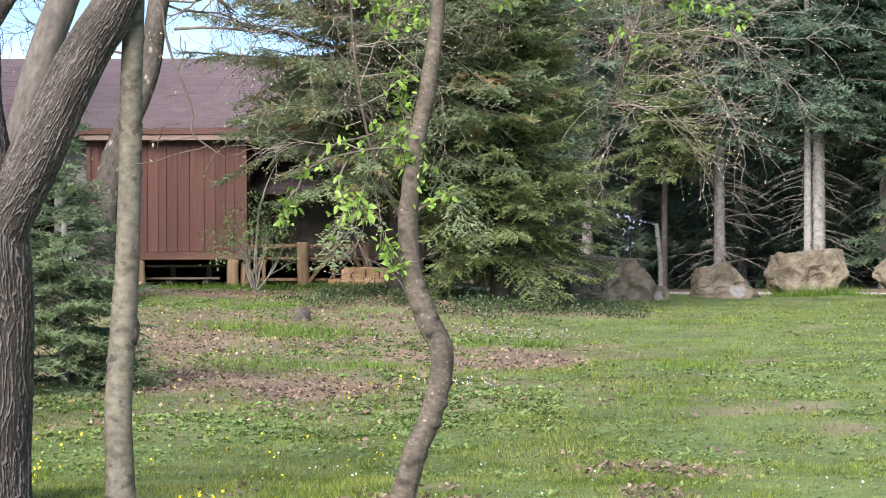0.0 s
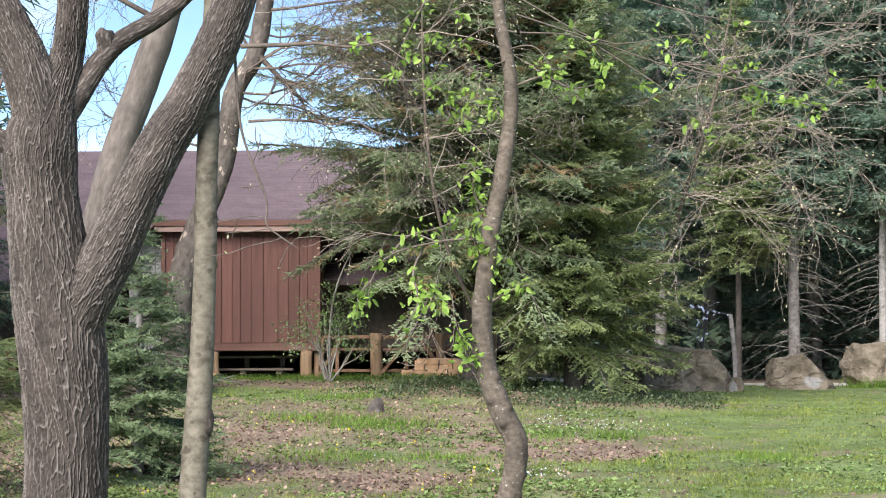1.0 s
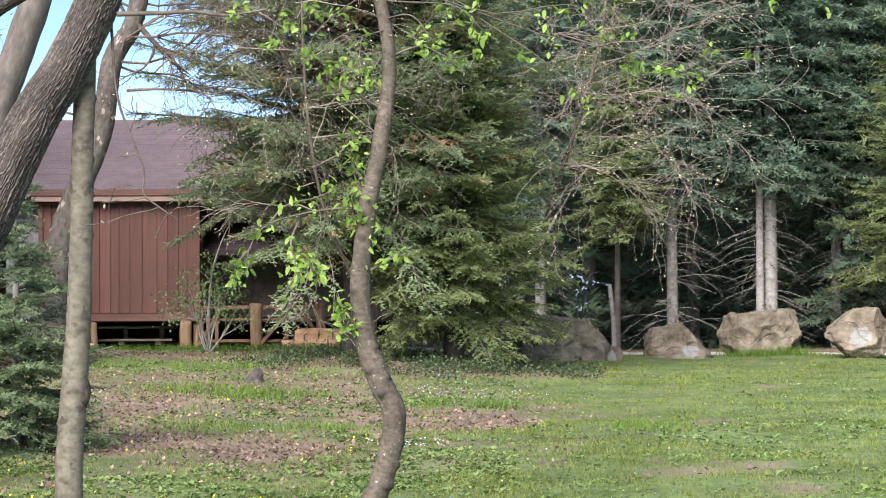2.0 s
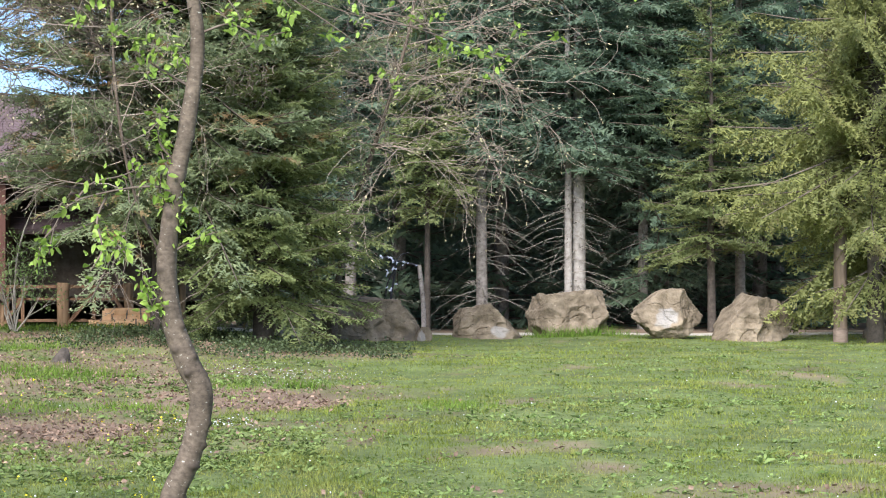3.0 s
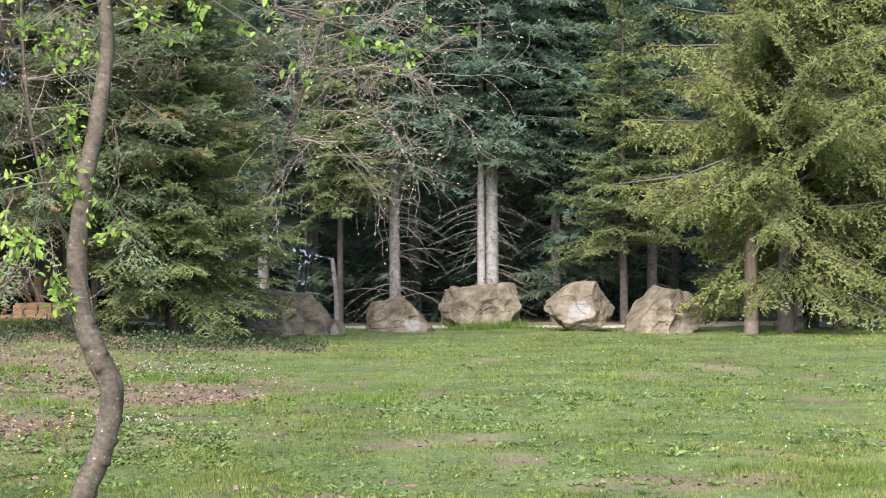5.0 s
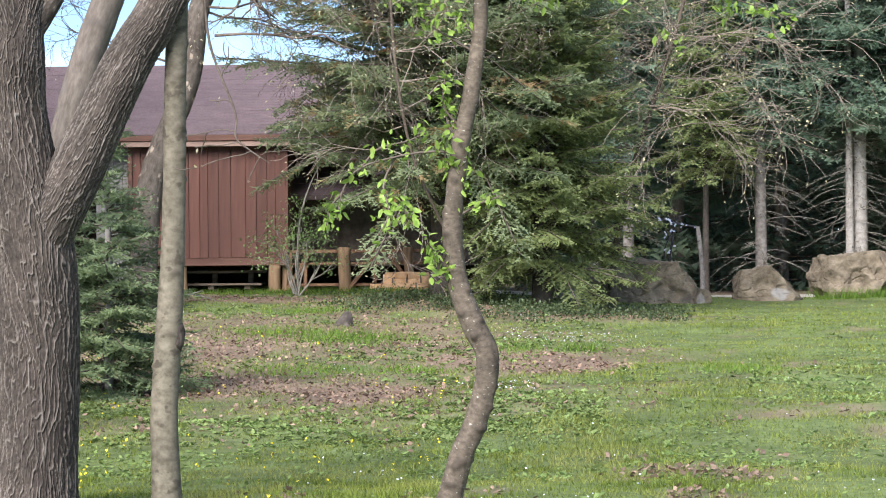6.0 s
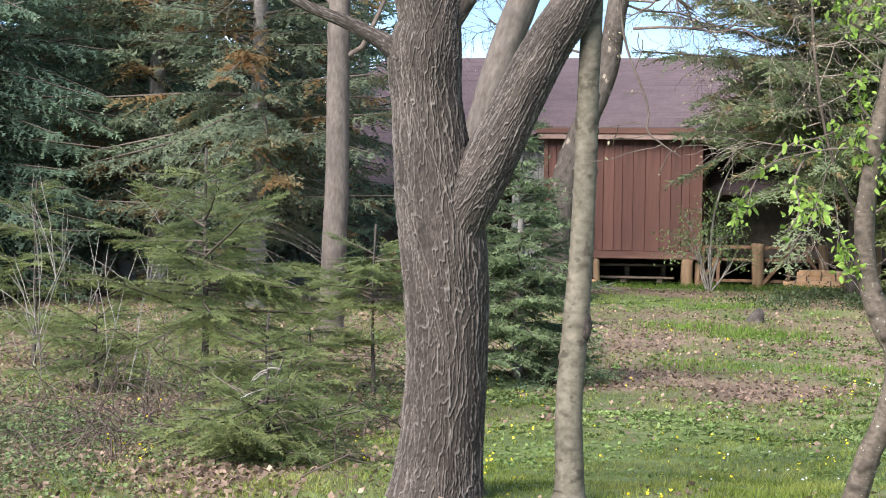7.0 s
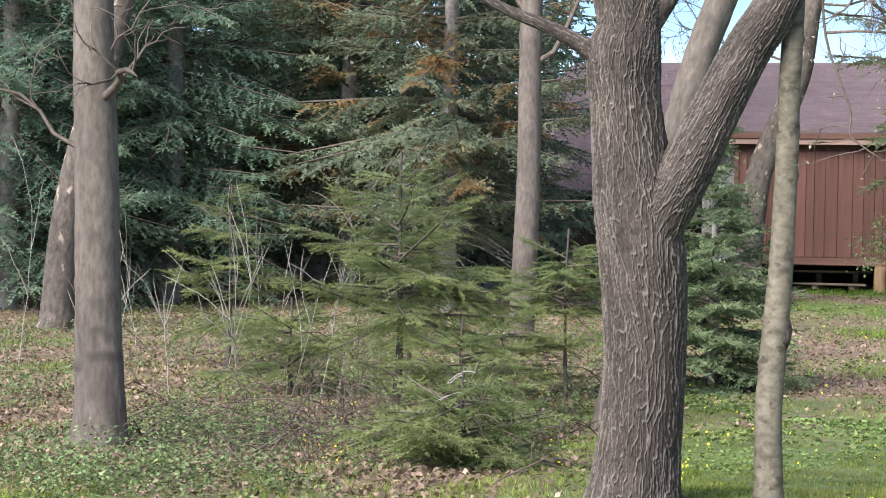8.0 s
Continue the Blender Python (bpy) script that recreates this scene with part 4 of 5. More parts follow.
def knotty(A, L, R):
    out = 0.02 * R * np.sin(2 * A + L * 2) + 0.05 * R * (lattice(np.cos(A) * 2 + L * 4, np.sin(A) * 2, 41) - 0.5)
    rng = random.Random(3)
    for _ in range(46):
        l0, a0 = rng.uniform(0.2, 3.9), rng.uniform(0, 6.28)
        da = np.angle(np.exp(1j * (A - a0)))
        out = out + 0.15 * R * np.exp(-(da / rng.uniform(0.2, 0.7)) ** 2 - ((L - l0 - 0.02 * np.cos(da * 2)) / rng.uniform(0.008, 0.02)) ** 2)
    return out


rows = spline([(0.0, 0, -0.2, 0.16), (0.0, 0, 0.02, 0.115), (0.0, 0, 0.12, 0.09), (-0.01, 0, 0.63, 0.082), (0.022, 0, 1.12, 0.080), (0.045, 0, 1.5, 0.075), (0.063, 0, 2.02, 0.072), (0.072, 0, 2.54, 0.068), (0.088, 0.01, 3.05, 0.064), (0.12, 0.02, 4.2, 0.05), (0.1, 0.0, 6.0, 0.03), (0.2, 0, 8.0, 0.008)], 400)
part("trunk", bark_mesh("trunk", [tube(rows, 44, knotty)], M_SMOOTH, 0.012), thin)
bulge = spline([(0.035, 0.0, 0.95, 0.02), (0.062, -0.01, 1.03, 0.045), (0.070, -0.01, 1.11, 0.05), (0.06, 0, 1.24, 0.02)], 24)
part("burl", bark_mesh("burl", [tube(bulge, 22, lambda A, L, R: 0.25 * R * (lattice(A * 2, L * 30, 9) - 0.5))], M_OAK), thin, "dark swollen burl")

hung = [(0.16, 0.0, 4.0, 0.012), (0.24, -0.02, 3.45, 0.01), (0.29, -0.04, 2.9, 0.008), (0.44, -0.04, 2.48, 0.0065), (0.445, -0.04, 2.32, 0.006), (0.53, -0.04, 2.24, 0.005), (0.65, -0.03, 2.16, 0.002)]
hung = spline([(a, b, c - TZ, r) for a, b, c, r in hung], 40)
branch = part("branch", bark_mesh("branch", [tube(hung, 6)], M_TWIG), thin, "thin hanging twig")
rng = np.random.default_rng(71)
out, tips = [], []
for i in (16, 20, 24, 28, 33, 36):
    twigs(rng, hung[i, :3], (rng.normal(0, 1), 0.1, rng.normal(-0.1, 0.4)), rng.uniform(0.15, 0.35), 0.0035, 1, out, tips, kids=(1, 2))
tagged(part("twigwork", bark_mesh("twigwork", out, M_TWIG), branch, "fine bare twigs"), kind="stuff")
V, F = leaf_quads(rng, [p for p, d in tips][::2], 2, 0.028, 0.25, 0.012)
tagged(part("foliage", make_mesh("foliage", V, F, M_BUD), branch, "small pale opening leaves"), kind="stuff")
crook = thing("crooked_tree", -0.29, 12.5, gz(-0.29, 12.5), "crooked young tree with brown bark and fresh green leaves", "tree")
KZ = gz(-0.29, 12.5)
rows = spline([(x0 + 0.29, 0, z0 - KZ, r) for x0, z0, r in ((-0.34, -0.2, 0.11), (-0.31, 0.0, 0.085), (-0.23, 0.24, 0.072), (-0.158, 0.49, 0.066), (-0.09, 0.647, 0.064), (-0.028, 0.86, 0.062), (-0.014, 1.05, 0.064), (-0.085, 1.205, 0.064),
                                                       (-0.165, 1.42, 0.058), (-0.194, 1.64, 0.055), (-0.186, 1.887, 0.052), (-0.145, 2.2, 0.048), (-0.085, 2.5, 0.045), (-0.028, 2.97, 0.038), (-0.10, 3.48, 0.032), (-0.14, 4.3, 0.022), (0.0, 5.2, 0.006))], 420)


def crook_knots(A, L, R):
    out = 0.10 * R * (lattice(np.cos(A) * 2.4 + L * 7, np.sin(A) * 2.4 + L * 2, 51) - 0.5) + 0.05 * R * (lattice(np.cos(A) * 7 + L * 30, np.sin(A) * 7, 52) - 0.5)
    rng = random.Random(8)
    for _ in range(30):
        l0, a0 = rng.uniform(0.2, 3.8), rng.uniform(0, 6.28)
        da = np.angle(np.exp(1j * (A - a0)))
        out = out + 0.22 * R * np.exp(-(da / 0.4) ** 2 - ((L - l0) / 0.018) ** 2)
    return out


part("trunk", bark_mesh("trunk", [tube(rows, 48, crook_knots)], M_CROOK, 0.011), crook)
rng = np.random.default_rng(12)
BR = (((-0.14, 2.15), (-0.32, 2.16), (-0.51, 2.13), (-0.70, 2.07), (-0.79, 1.95), (-0.82, 1.79)), ((-0.51, 2.13), (-0.57, 1.98), (-0.54, 1.82), (-0.60, 1.70)), ((-0.70, 2.07), (-0.60, 2.18), (-0.45, 2.22), (-0.33, 2.27)),
      ((-0.79, 1.95), (-0.86, 1.86), (-0.88, 1.76)), ((-0.56, 1.9), (-0.48, 1.86), (-0.42, 1.80)), ((-0.17, 1.80), (-0.05, 1.87), (0.06, 1.91)), ((-0.20, 1.56), (-0.28, 1.60), (-0.33, 1.66)), ((-0.20, 1.52), (-0.26, 1.50), (-0.30, 1.58)),
      ((-0.12, 2.2), (-0.21, 2.3), (-0.23, 2.45)), ((-0.16, 2.3), (-0.24, 2.42), (-0.22, 2.6)), ((-0.15, 2.05), (-0.22, 2.1), (-0.24, 2.2)), ((-0.06, 2.7), (-0.26, 2.82), (-0.38, 2.9)), ((-0.05, 2.75), (-0.12, 2.88), (-0.2, 2.95)),
      ((0.0, 3.4), (0.4, 3.25), (0.9, 3.12), (1.4, 3.02), (1.9, 3.03)), ((0.4, 3.25), (0.6, 3.12), (0.8, 2.98), (1.07, 2.75)), ((0.9, 3.12), (1.3, 2.98), (1.6, 2.92)), ((0.0, 3.6), (0.5, 3.5), (1.1, 3.4), (1.7, 3.38), (2.3, 3.3)),
      ((0.0, 3.3), (-0.2, 3.3), (-0.42, 3.15), (-0.5, 2.95)), ((-0.19, 1.98), (-0.13, 2.04), (-0.12, 2.12)), ((-0.02, 3.0), (0.15, 3.05), (0.3, 2.98), (0.45, 3.0)), ((0.0, 3.9), (0.8, 3.75), (1.7, 3.6), (2.7, 3.5)), ((0.0, 3.5), (0.5, 3.3), (1.0, 3.22), (1.35, 3.05)), ((-0.05, 3.15), (-0.15, 3.14), (-0.24, 3.02), (-0.25, 2.9)), ((0.02, 3.3), (0.3, 3.22), (0.5, 3.08)), ((0.9, 3.12), (1.15, 3.05), (1.25, 2.9)),
      ((-0.10, 3.45), (-0.4, 3.50), (-0.7, 3.40), (-0.95, 3.28)), ((-0.5, 3.48), (-0.6, 3.30), (-0.66, 3.10)), ((-0.10, 3.5), (-0.3, 3.42), (-0.5, 3.22)), ((-0.08, 3.2), (0.1, 3.2), (0.22, 3.1)))
for b in BR:
    yo = rng.uniform(-0.25, 0.1)
    far = b[0][1] > 3.0
    b = [(a + (rng.normal(0, 0.03) if i else 0), z + (rng.normal(0, 0.03) if i else 0)) for i, (a, z) in enumerate(b)] if far else b
    c = spline([(a + 0.29, yo * i / len(b), z - KZ, (0.0048 if far else 0.008) * (1 - 0.75 * i / len(b))) for i, (a, z) in enumerate(b)], 12)
    branch = part("branch", bark_mesh("branch", [tube(c, 5)], M_TWIG), crook)
    pts = []
    span = np.linalg.norm(c[-1, :3] - c[0, :3])
    for i in range(4 if span > 0.2 else 1, 12):
        if not far:
            pts.append(c[i, :3])
        elif i > 9 or (i > 4 and rng.random() < 0.45):
            pts += [c[i, :3] + rng.normal(0, 0.03, 3) + np.array([0, 0, -0.03]) for _ in range(2)]
    V, F = leaf_quads(rng, pts, 4, 0.052 if far else 0.054, 0.25, 0.022 if far else 0.03)
    tagged(part("foliage", make_mesh("foliage", V, F, M_LEAF), branch, "bright green young leaves"), kind="stuff")


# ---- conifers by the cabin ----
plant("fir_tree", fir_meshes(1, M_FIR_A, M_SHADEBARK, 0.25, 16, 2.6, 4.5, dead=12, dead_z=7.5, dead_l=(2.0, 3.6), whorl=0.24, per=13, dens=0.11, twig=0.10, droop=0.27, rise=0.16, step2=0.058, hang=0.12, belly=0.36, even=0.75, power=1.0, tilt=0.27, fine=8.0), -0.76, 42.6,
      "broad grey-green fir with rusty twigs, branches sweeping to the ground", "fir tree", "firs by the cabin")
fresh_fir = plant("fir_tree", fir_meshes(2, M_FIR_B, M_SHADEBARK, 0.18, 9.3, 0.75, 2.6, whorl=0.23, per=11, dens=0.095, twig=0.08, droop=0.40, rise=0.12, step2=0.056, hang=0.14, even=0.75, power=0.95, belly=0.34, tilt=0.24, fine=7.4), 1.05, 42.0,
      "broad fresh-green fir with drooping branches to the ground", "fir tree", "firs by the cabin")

rng = np.random.default_rng(91)
out = []
for i in range(58):
    a0, r0, turn = rng.uniform(0, 6.28), rng.uniform(0.10, 0.30), rng.uniform(0.5, 1.8) * rng.choice([-1, 1])
    ang = np.linspace(a0, a0 + turn, 9)
    wob = rng.normal(0, 0.05, (9, 3)).cumsum(0) * 0.6 + rng.normal(0, 0.16, 3)
    out.append(tube(np.stack([-0.22 + r0 * np.cos(ang) * 1.05 + wob[:, 0], -1.35 + 0.25 * np.sin(ang * 1.7) + wob[:, 1], 4.75 + r0 * np.sin(ang) + wob[:, 2], np.linspace(0.011, 0.004, 9)], 1), 4))
tagged(part("dead_tangle", bark_mesh("dead_tangle", out, M_BUDTWIG), fresh_fir, "tangle of dead brown twigs caught in the branches"), kind="stuff")

# ---- forest ----
rf = random.Random(4)
tall = [fir_meshes(20 + i, M_FIR, M_PALEBARK if i == 0 else M_FIRBARK, (0.17, 0.14, 0.13, 0.19)[i], (17, 16, 18, 15)[i], (4.2, 4.3, 3.6, 1.4)[i], (2.7, 2.4, 2.5, 2.9)[i], dead=(70, 85, 60, 20)[i], whorl=0.34, per=11, dens=0.175, twig=0.14, step2=0.095, droop=0.42, rise=0.12, hang=0.12) for i in range(4)]
far = fir_meshes(34, M_FIR, M_FIRBARK, 0.2, 17, 0.25, 3.0, whorl=0.56, per=7, dens=0.36, twig=0.29, step2=0.19, droop=0.45)
LAB = ("tall dark fir with a bare pale trunk", "tall dark fir with dead lower branches", "tall dark forest fir with a bare grey trunk", "dense dark green forest fir")
slim = fir_meshes(30, M_FIR, M_PALEBARK, 0.1, 15, 4.4, 1.5, whorl=0.42, per=6, dens=0.175, twig=0.115, step2=0.088, dead=24, hang=0.12)
plant("fir_tree", tall[0], 9.10, 55.3, "tall dark fir with a bare pale silver trunk", "fir tree", "forest firs", 20)
plant("fir_tree", slim, 8.82, 55.1, "slim fir with a bare pale silver trunk", "fir tree", "forest firs", 70)
SPOTS = [(6.75, 55.6, 1), (11.03, 57.0, 2), (11.75, 58.2, 3), (13.43, 56.5, 2), (3.6, 57.0, 1), (1.0, 58.5, 3), (5.1, 60.5, 3), (8.0, 61.5, 3), (14.8, 60.0, 3), (17.5, 57.0, 3), (20.5, 60.0, 3), (10.2, 63.5, 3), (12.6, 66.0, 3), (2.6, 64.0, 3),
         (6.3, 67.0, 3), (16.8, 66.0, 3), (20.0, 69.0, 3), (23.5, 65.0, 3)]
for x, y, k in SPOTS:
    plant("fir_tree", tall[k] if y < 59.5 else far, x, y, LAB[k], "fir tree", "forest firs", rf.uniform(0, 360))
for i in range(26):
    x, y = -1 + i * 1.1 + rf.uniform(-0.4, 0.4), 70 + 7 * (i % 3) + rf.uniform(-1.5, 1.5)
    plant("fir_tree", far, x * y / 70, y, "dense dark green forest fir", "fir tree", "forest firs", rf.uniform(0, 360))
for i in range(12):
    plant("fir_tree", far, -2 + i * 3.1 + rf.uniform(-0.5, 0.5), 90 + 4 * (i % 2), "dense dark green forest fir", "fir tree", "forest firs", rf.uniform(0, 360))
for i in range(27):
    a, d = radians(-20 + i * 0.78), 98 + 5 * (i % 3)
    plant("fir_tree", far, -math.sin(a) * d, math.cos(a) * d, "dense dark green forest fir", "fir tree", "forest firs", rf.uniform(0, 360))
for i in range(5):
    x, y = -18.5 - i * 3.2 + rf.uniform(-0.4, 0.4), 49 - 1.2 * i + 4 * (i % 2) + rf.uniform(-1.5, 1.5)
    plant("fir_tree", tall[3], x, y, "dense dark green fir of the wood", "fir tree", "firs of the wood", rf.uniform(0, 360))
for i in range(12):
    a, d = radians(13.5 + i * 1.35), 60 + 6 * (i % 2)
    plant("fir_tree", far, -math.sin(a) * d, math.cos(a) * d, "dense dark green fir of the wood", "fir tree", "firs of the wood", rf.uniform(0, 360))
low = fir_meshes(33, M_FIR_B, M_SHADEBARK, 0.08, 10, 3.1, 1.5, whorl=0.26, per=9, dens=0.13, twig=0.095, step2=0.07, hang=0.12)
plant("fir_tree", low, 5.3, 54.6, "fresh-green fir with low spreading branches", "fir tree", "forest firs", 40)
low2 = fir_meshes(35, M_FIR_B, M_SHADEBARK, 0.10, 9, 2.1, 2.0, whorl=0.3, per=8, dens=0.13, twig=0.10, step2=0.07, hang=0.12, rise=0.3, droop=0.35)
plant("fir_tree", low2, 12.2, 54.3, "fresh-green fir with low spreading branches", "fir tree", "forest firs", 200)

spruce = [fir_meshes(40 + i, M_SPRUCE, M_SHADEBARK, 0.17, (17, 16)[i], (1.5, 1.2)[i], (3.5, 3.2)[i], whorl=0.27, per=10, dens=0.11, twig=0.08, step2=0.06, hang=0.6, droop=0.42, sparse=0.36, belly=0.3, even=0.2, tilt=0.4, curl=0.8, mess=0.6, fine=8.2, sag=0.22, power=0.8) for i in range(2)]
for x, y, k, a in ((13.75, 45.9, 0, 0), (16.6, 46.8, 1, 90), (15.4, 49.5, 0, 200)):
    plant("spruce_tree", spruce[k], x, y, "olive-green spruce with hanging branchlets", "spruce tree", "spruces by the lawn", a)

# the wood on the bank
rusty = fir_meshes(50, M_BROWNFIR, M_FIRBARK, 0.16, 14, 1.6, 2.9, whorl=0.34, per=8, dens=0.125, twig=0.085, step2=0.066, droop=0.5, dead=40, fine=7)
for x, y, a in ((-10.1, 35.0, 0), (-12.6, 37.5, 130)):
    plant("fir_tree", rusty, x, y, "dark fir with rusty brown dying twigs", "fir tree", "firs of the wood", a)
near = fir_meshes(52, M_FIR, M_FIRBARK, 0.19, 15, 0.9, 2.8, whorl=0.32, per=9, dens=0.135, twig=0.085, step2=0.062, droop=0.45, rise=0.1, dead=14, fine=6.5)
for x, y, k in ((-14.9, 35.2, 0), (-16.6, 32.6, 0), (-14.2, 40.5, 0), (-17.6, 38.0, 0), (-19.6, 34.0, 0), (-11.6, 43.0, 0), (-20.0, 41.0, 0), (-16.5, 45.0, 3), (-23.0, 37.0, 3)):
    plant("fir_tree", tall[k] if k else near, x, y, "dense dark green fir of the wood", "fir tree", "firs of the wood", rf.uniform(0, 360))
mid = fir_meshes(55, M_FIR_YOUNG, M_FIRBARK, 0.06, 3.2, 0.15, 0.95, whorl=0.14, per=10, dens=0.055, twig=0.055, step2=0.036, droop=0.3, power=1.1, hang=0.12, mess=0.25)
plant("fir_tree", mid, -3.95, 23.7, "dark green young fir standing behind the forked tree", "fir tree", "young firs")
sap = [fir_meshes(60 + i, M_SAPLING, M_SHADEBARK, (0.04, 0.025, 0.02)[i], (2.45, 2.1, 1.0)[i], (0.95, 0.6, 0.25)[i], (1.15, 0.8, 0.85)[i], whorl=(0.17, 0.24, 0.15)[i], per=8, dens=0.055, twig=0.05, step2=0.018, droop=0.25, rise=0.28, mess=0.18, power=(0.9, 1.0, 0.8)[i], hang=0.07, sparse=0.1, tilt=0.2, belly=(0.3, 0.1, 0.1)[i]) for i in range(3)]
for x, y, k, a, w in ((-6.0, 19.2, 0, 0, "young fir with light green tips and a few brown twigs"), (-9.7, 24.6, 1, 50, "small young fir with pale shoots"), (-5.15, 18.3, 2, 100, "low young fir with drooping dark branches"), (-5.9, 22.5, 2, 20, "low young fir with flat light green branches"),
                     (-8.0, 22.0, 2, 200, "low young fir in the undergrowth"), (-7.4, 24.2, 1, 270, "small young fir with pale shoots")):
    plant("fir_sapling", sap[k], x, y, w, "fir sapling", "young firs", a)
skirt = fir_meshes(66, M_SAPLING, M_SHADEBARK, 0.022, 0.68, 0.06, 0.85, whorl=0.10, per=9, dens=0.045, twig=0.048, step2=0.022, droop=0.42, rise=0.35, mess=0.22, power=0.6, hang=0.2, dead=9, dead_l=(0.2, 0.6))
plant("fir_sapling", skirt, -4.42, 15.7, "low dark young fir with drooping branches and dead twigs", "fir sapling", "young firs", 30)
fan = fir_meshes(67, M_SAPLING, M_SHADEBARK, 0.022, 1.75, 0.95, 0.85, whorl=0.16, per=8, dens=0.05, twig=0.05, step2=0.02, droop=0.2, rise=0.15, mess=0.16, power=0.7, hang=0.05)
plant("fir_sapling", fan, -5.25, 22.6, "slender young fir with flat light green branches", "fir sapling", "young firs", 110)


# ---- bare-trunked trees ----
def scars(A, L, seed):
    """Branch scars and rings of an old smooth trunk, as a share of its radius."""
    r = random.Random(seed)
    out = np.zeros_like(A)
    for _ in range(40):
        l0, a0 = r.uniform(0, 7), r.uniform(0, 6.28)
        da = np.angle(np.exp(1j * (A - a0)))
        out = out + r.uniform(0.06, 0.16) * np.exp(-(da / r.uniform(0.15, 0.8)) ** 2 - ((L - l0 - 0.03 * np.cos(2 * da)) / r.uniform(0.012, 0.035)) ** 2)
    return out


def broadleaf(name, rows, mat, label, sides=40, limbs=(), seed=0, depth=2, relief=None, twig_mat=None, buds=0, kids=(3, 5)):
    x0, y0 = rows[0][0], rows[0][1]
    z0 = gz(x0, y0)
    t = thing(name, x0, y0, z0, label, "tree")
    c = spline([(a - x0, b - y0, h - z0, r) for a, b, h, r in rows], 130)
    part("trunk", bark_mesh("trunk", [tube(c, sides, relief or (lambda A, L, R: 0.05 * R * (lattice(np.cos(A) * 2 + L * 3, np.sin(A) * 2 + L, 61 + seed) - 0.5) + 0.05 * R * (lattice(np.cos(A) * 5, L * 9, 71) - 0.5) + scars(A, L, seed) * R))], mat, 0.02), t)
    r = np.random.default_rng(seed)
    out, tips = [], []
    for a, b, h, da, db, dh, ln, rr in limbs:
        twigs(r, (a - x0, b - y0, h - z0), (da, db, dh), ln, rr, depth, out, tips, droop=0.03, kids=kids, wiggle=0.24)
    if out:
        tagged(part("branchwork", bark_mesh("branchwork", out, twig_mat or M_TWIG), t, "bare twiggy limbs"), kind="stuff")
    if buds:
        P = np.array([p for p, d in tips])
        Dv = np.array([d for p, d in tips]) * 0.06
        P, Dv = np.repeat(P, buds, 0) + r.normal(0, 0.02, (len(P) * buds, 3)), np.repeat(Dv, buds, 0)
        V, F = blades(P, Dv, unit(np.cross(Dv, r.normal(0, 1, Dv.shape))), 0.013)
        tagged(part("bud_cover", make_mesh("bud_cover", V, F, M_BUD), t, "pale opening buds"), kind="stuff")
    return t


broadleaf("beech_tree", ((-7.35, 29.1, -0.1, 0.22), (-7.35, 29.1, 0.4, 0.175), (-7.32, 29.1, 1.5, 0.165), (-7.30, 29.1, 2.63, 0.155), (-7.30, 29.1, 4.87, 0.14), (-7.2, 29.2, 8, 0.08), (-7.3, 29.2, 11, 0.02)), M_BEECH,
          "straight grey beech trunk with dark branch scars", limbs=((-7.3, 29.1, 4.0, 0.8, 0, 0.6, 2.2, 0.04), (-7.3, 29.1, 4.6, -0.7, 0.3, 0.8, 2.5, 0.045), (-7.25, 29.1, 6.5, 0.6, 0.2, 0.8, 2.6, 0.04), (-7.25, 29.1, 7.5, -0.6, 0.1, 0.9, 2.4, 0.04)), seed=2)
broadleaf("beech_tree", ((-7.412, 16.089, -0.45, 0.32), (-7.412, 16.089, 0.205, 0.209), (-7.44, 16.089, 0.856, 0.181), (-7.459, 16.07, 1.693, 0.172), (-7.487, 16.043, 2.53, 0.163), (-7.514, 16.033, 3.46, 0.149), (-7.533, 16.089, 5.692, 0.093), (-7.44, 16.089, 8.482, 0.019)), M_BEECH,
          "thick grey beech trunk with rings and scars", sides=64, limbs=((-7.366, 15.949, 2.67, 0.6, -0.1, 0.6, 0.9, 0.035), (-7.626, 15.996, 2.298, -0.95, -0.1, 0.15, 1.2, 0.02), (-7.44, 15.996, 2.902, 0.5, 0, 0.5, 0.8, 0.015), (-7.533, 15.996, 4.297, -0.5, 0.2, 0.8, 2.0, 0.05)), seed=3)
broadleaf("leaning_tree", ((-13.95, 28.85, 0.1, 0.34), (-13.92, 28.85, 0.5, 0.24), (-13.75, 28.9, 2.3, 0.2), (-13.2, 29.2, 4.9, 0.17), (-12.6, 29.5, 8, 0.1), (-12.3, 29.6, 11, 0.02)), M_FLAKY,
          "leaning trunk with flaking grey bark", limbs=((-13.0, 29.3, 6.0, 0.6, 0, 0.7, 2.5, 0.05), (-12.7, 29.4, 7.5, -0.5, 0, 0.8, 2.5, 0.05)), seed=4)
broadleaf("leaning_tree", ((-4.15, 19.56, -0.15, 0.2), (-4.09, 19.58, 0.27, 0.17), (-3.98, 19.6, 1.14, 0.155), (-3.745, 19.65, 2.2, 0.145), (-3.45, 19.7, 3.3, 0.14), (-3.23, 19.74, 3.94, 0.135), (-3.03, 19.77, 4.59, 0.13), (-2.6, 19.9, 6.4, 0.09), (-2.4, 19.9, 9, 0.02)), M_BEECH,
          "grey leaning trunk standing behind the forked tree", limbs=((-2.9, 19.8, 5.0, 0.8, 0, 0.5, 1.8, 0.04), (-3.1, 19.8, 4.4, -0.8, 0, 0.5, 1.6, 0.03), (-2.7, 19.9, 6.0, -0.6, 0, 0.8, 1.8, 0.04)), seed=14)
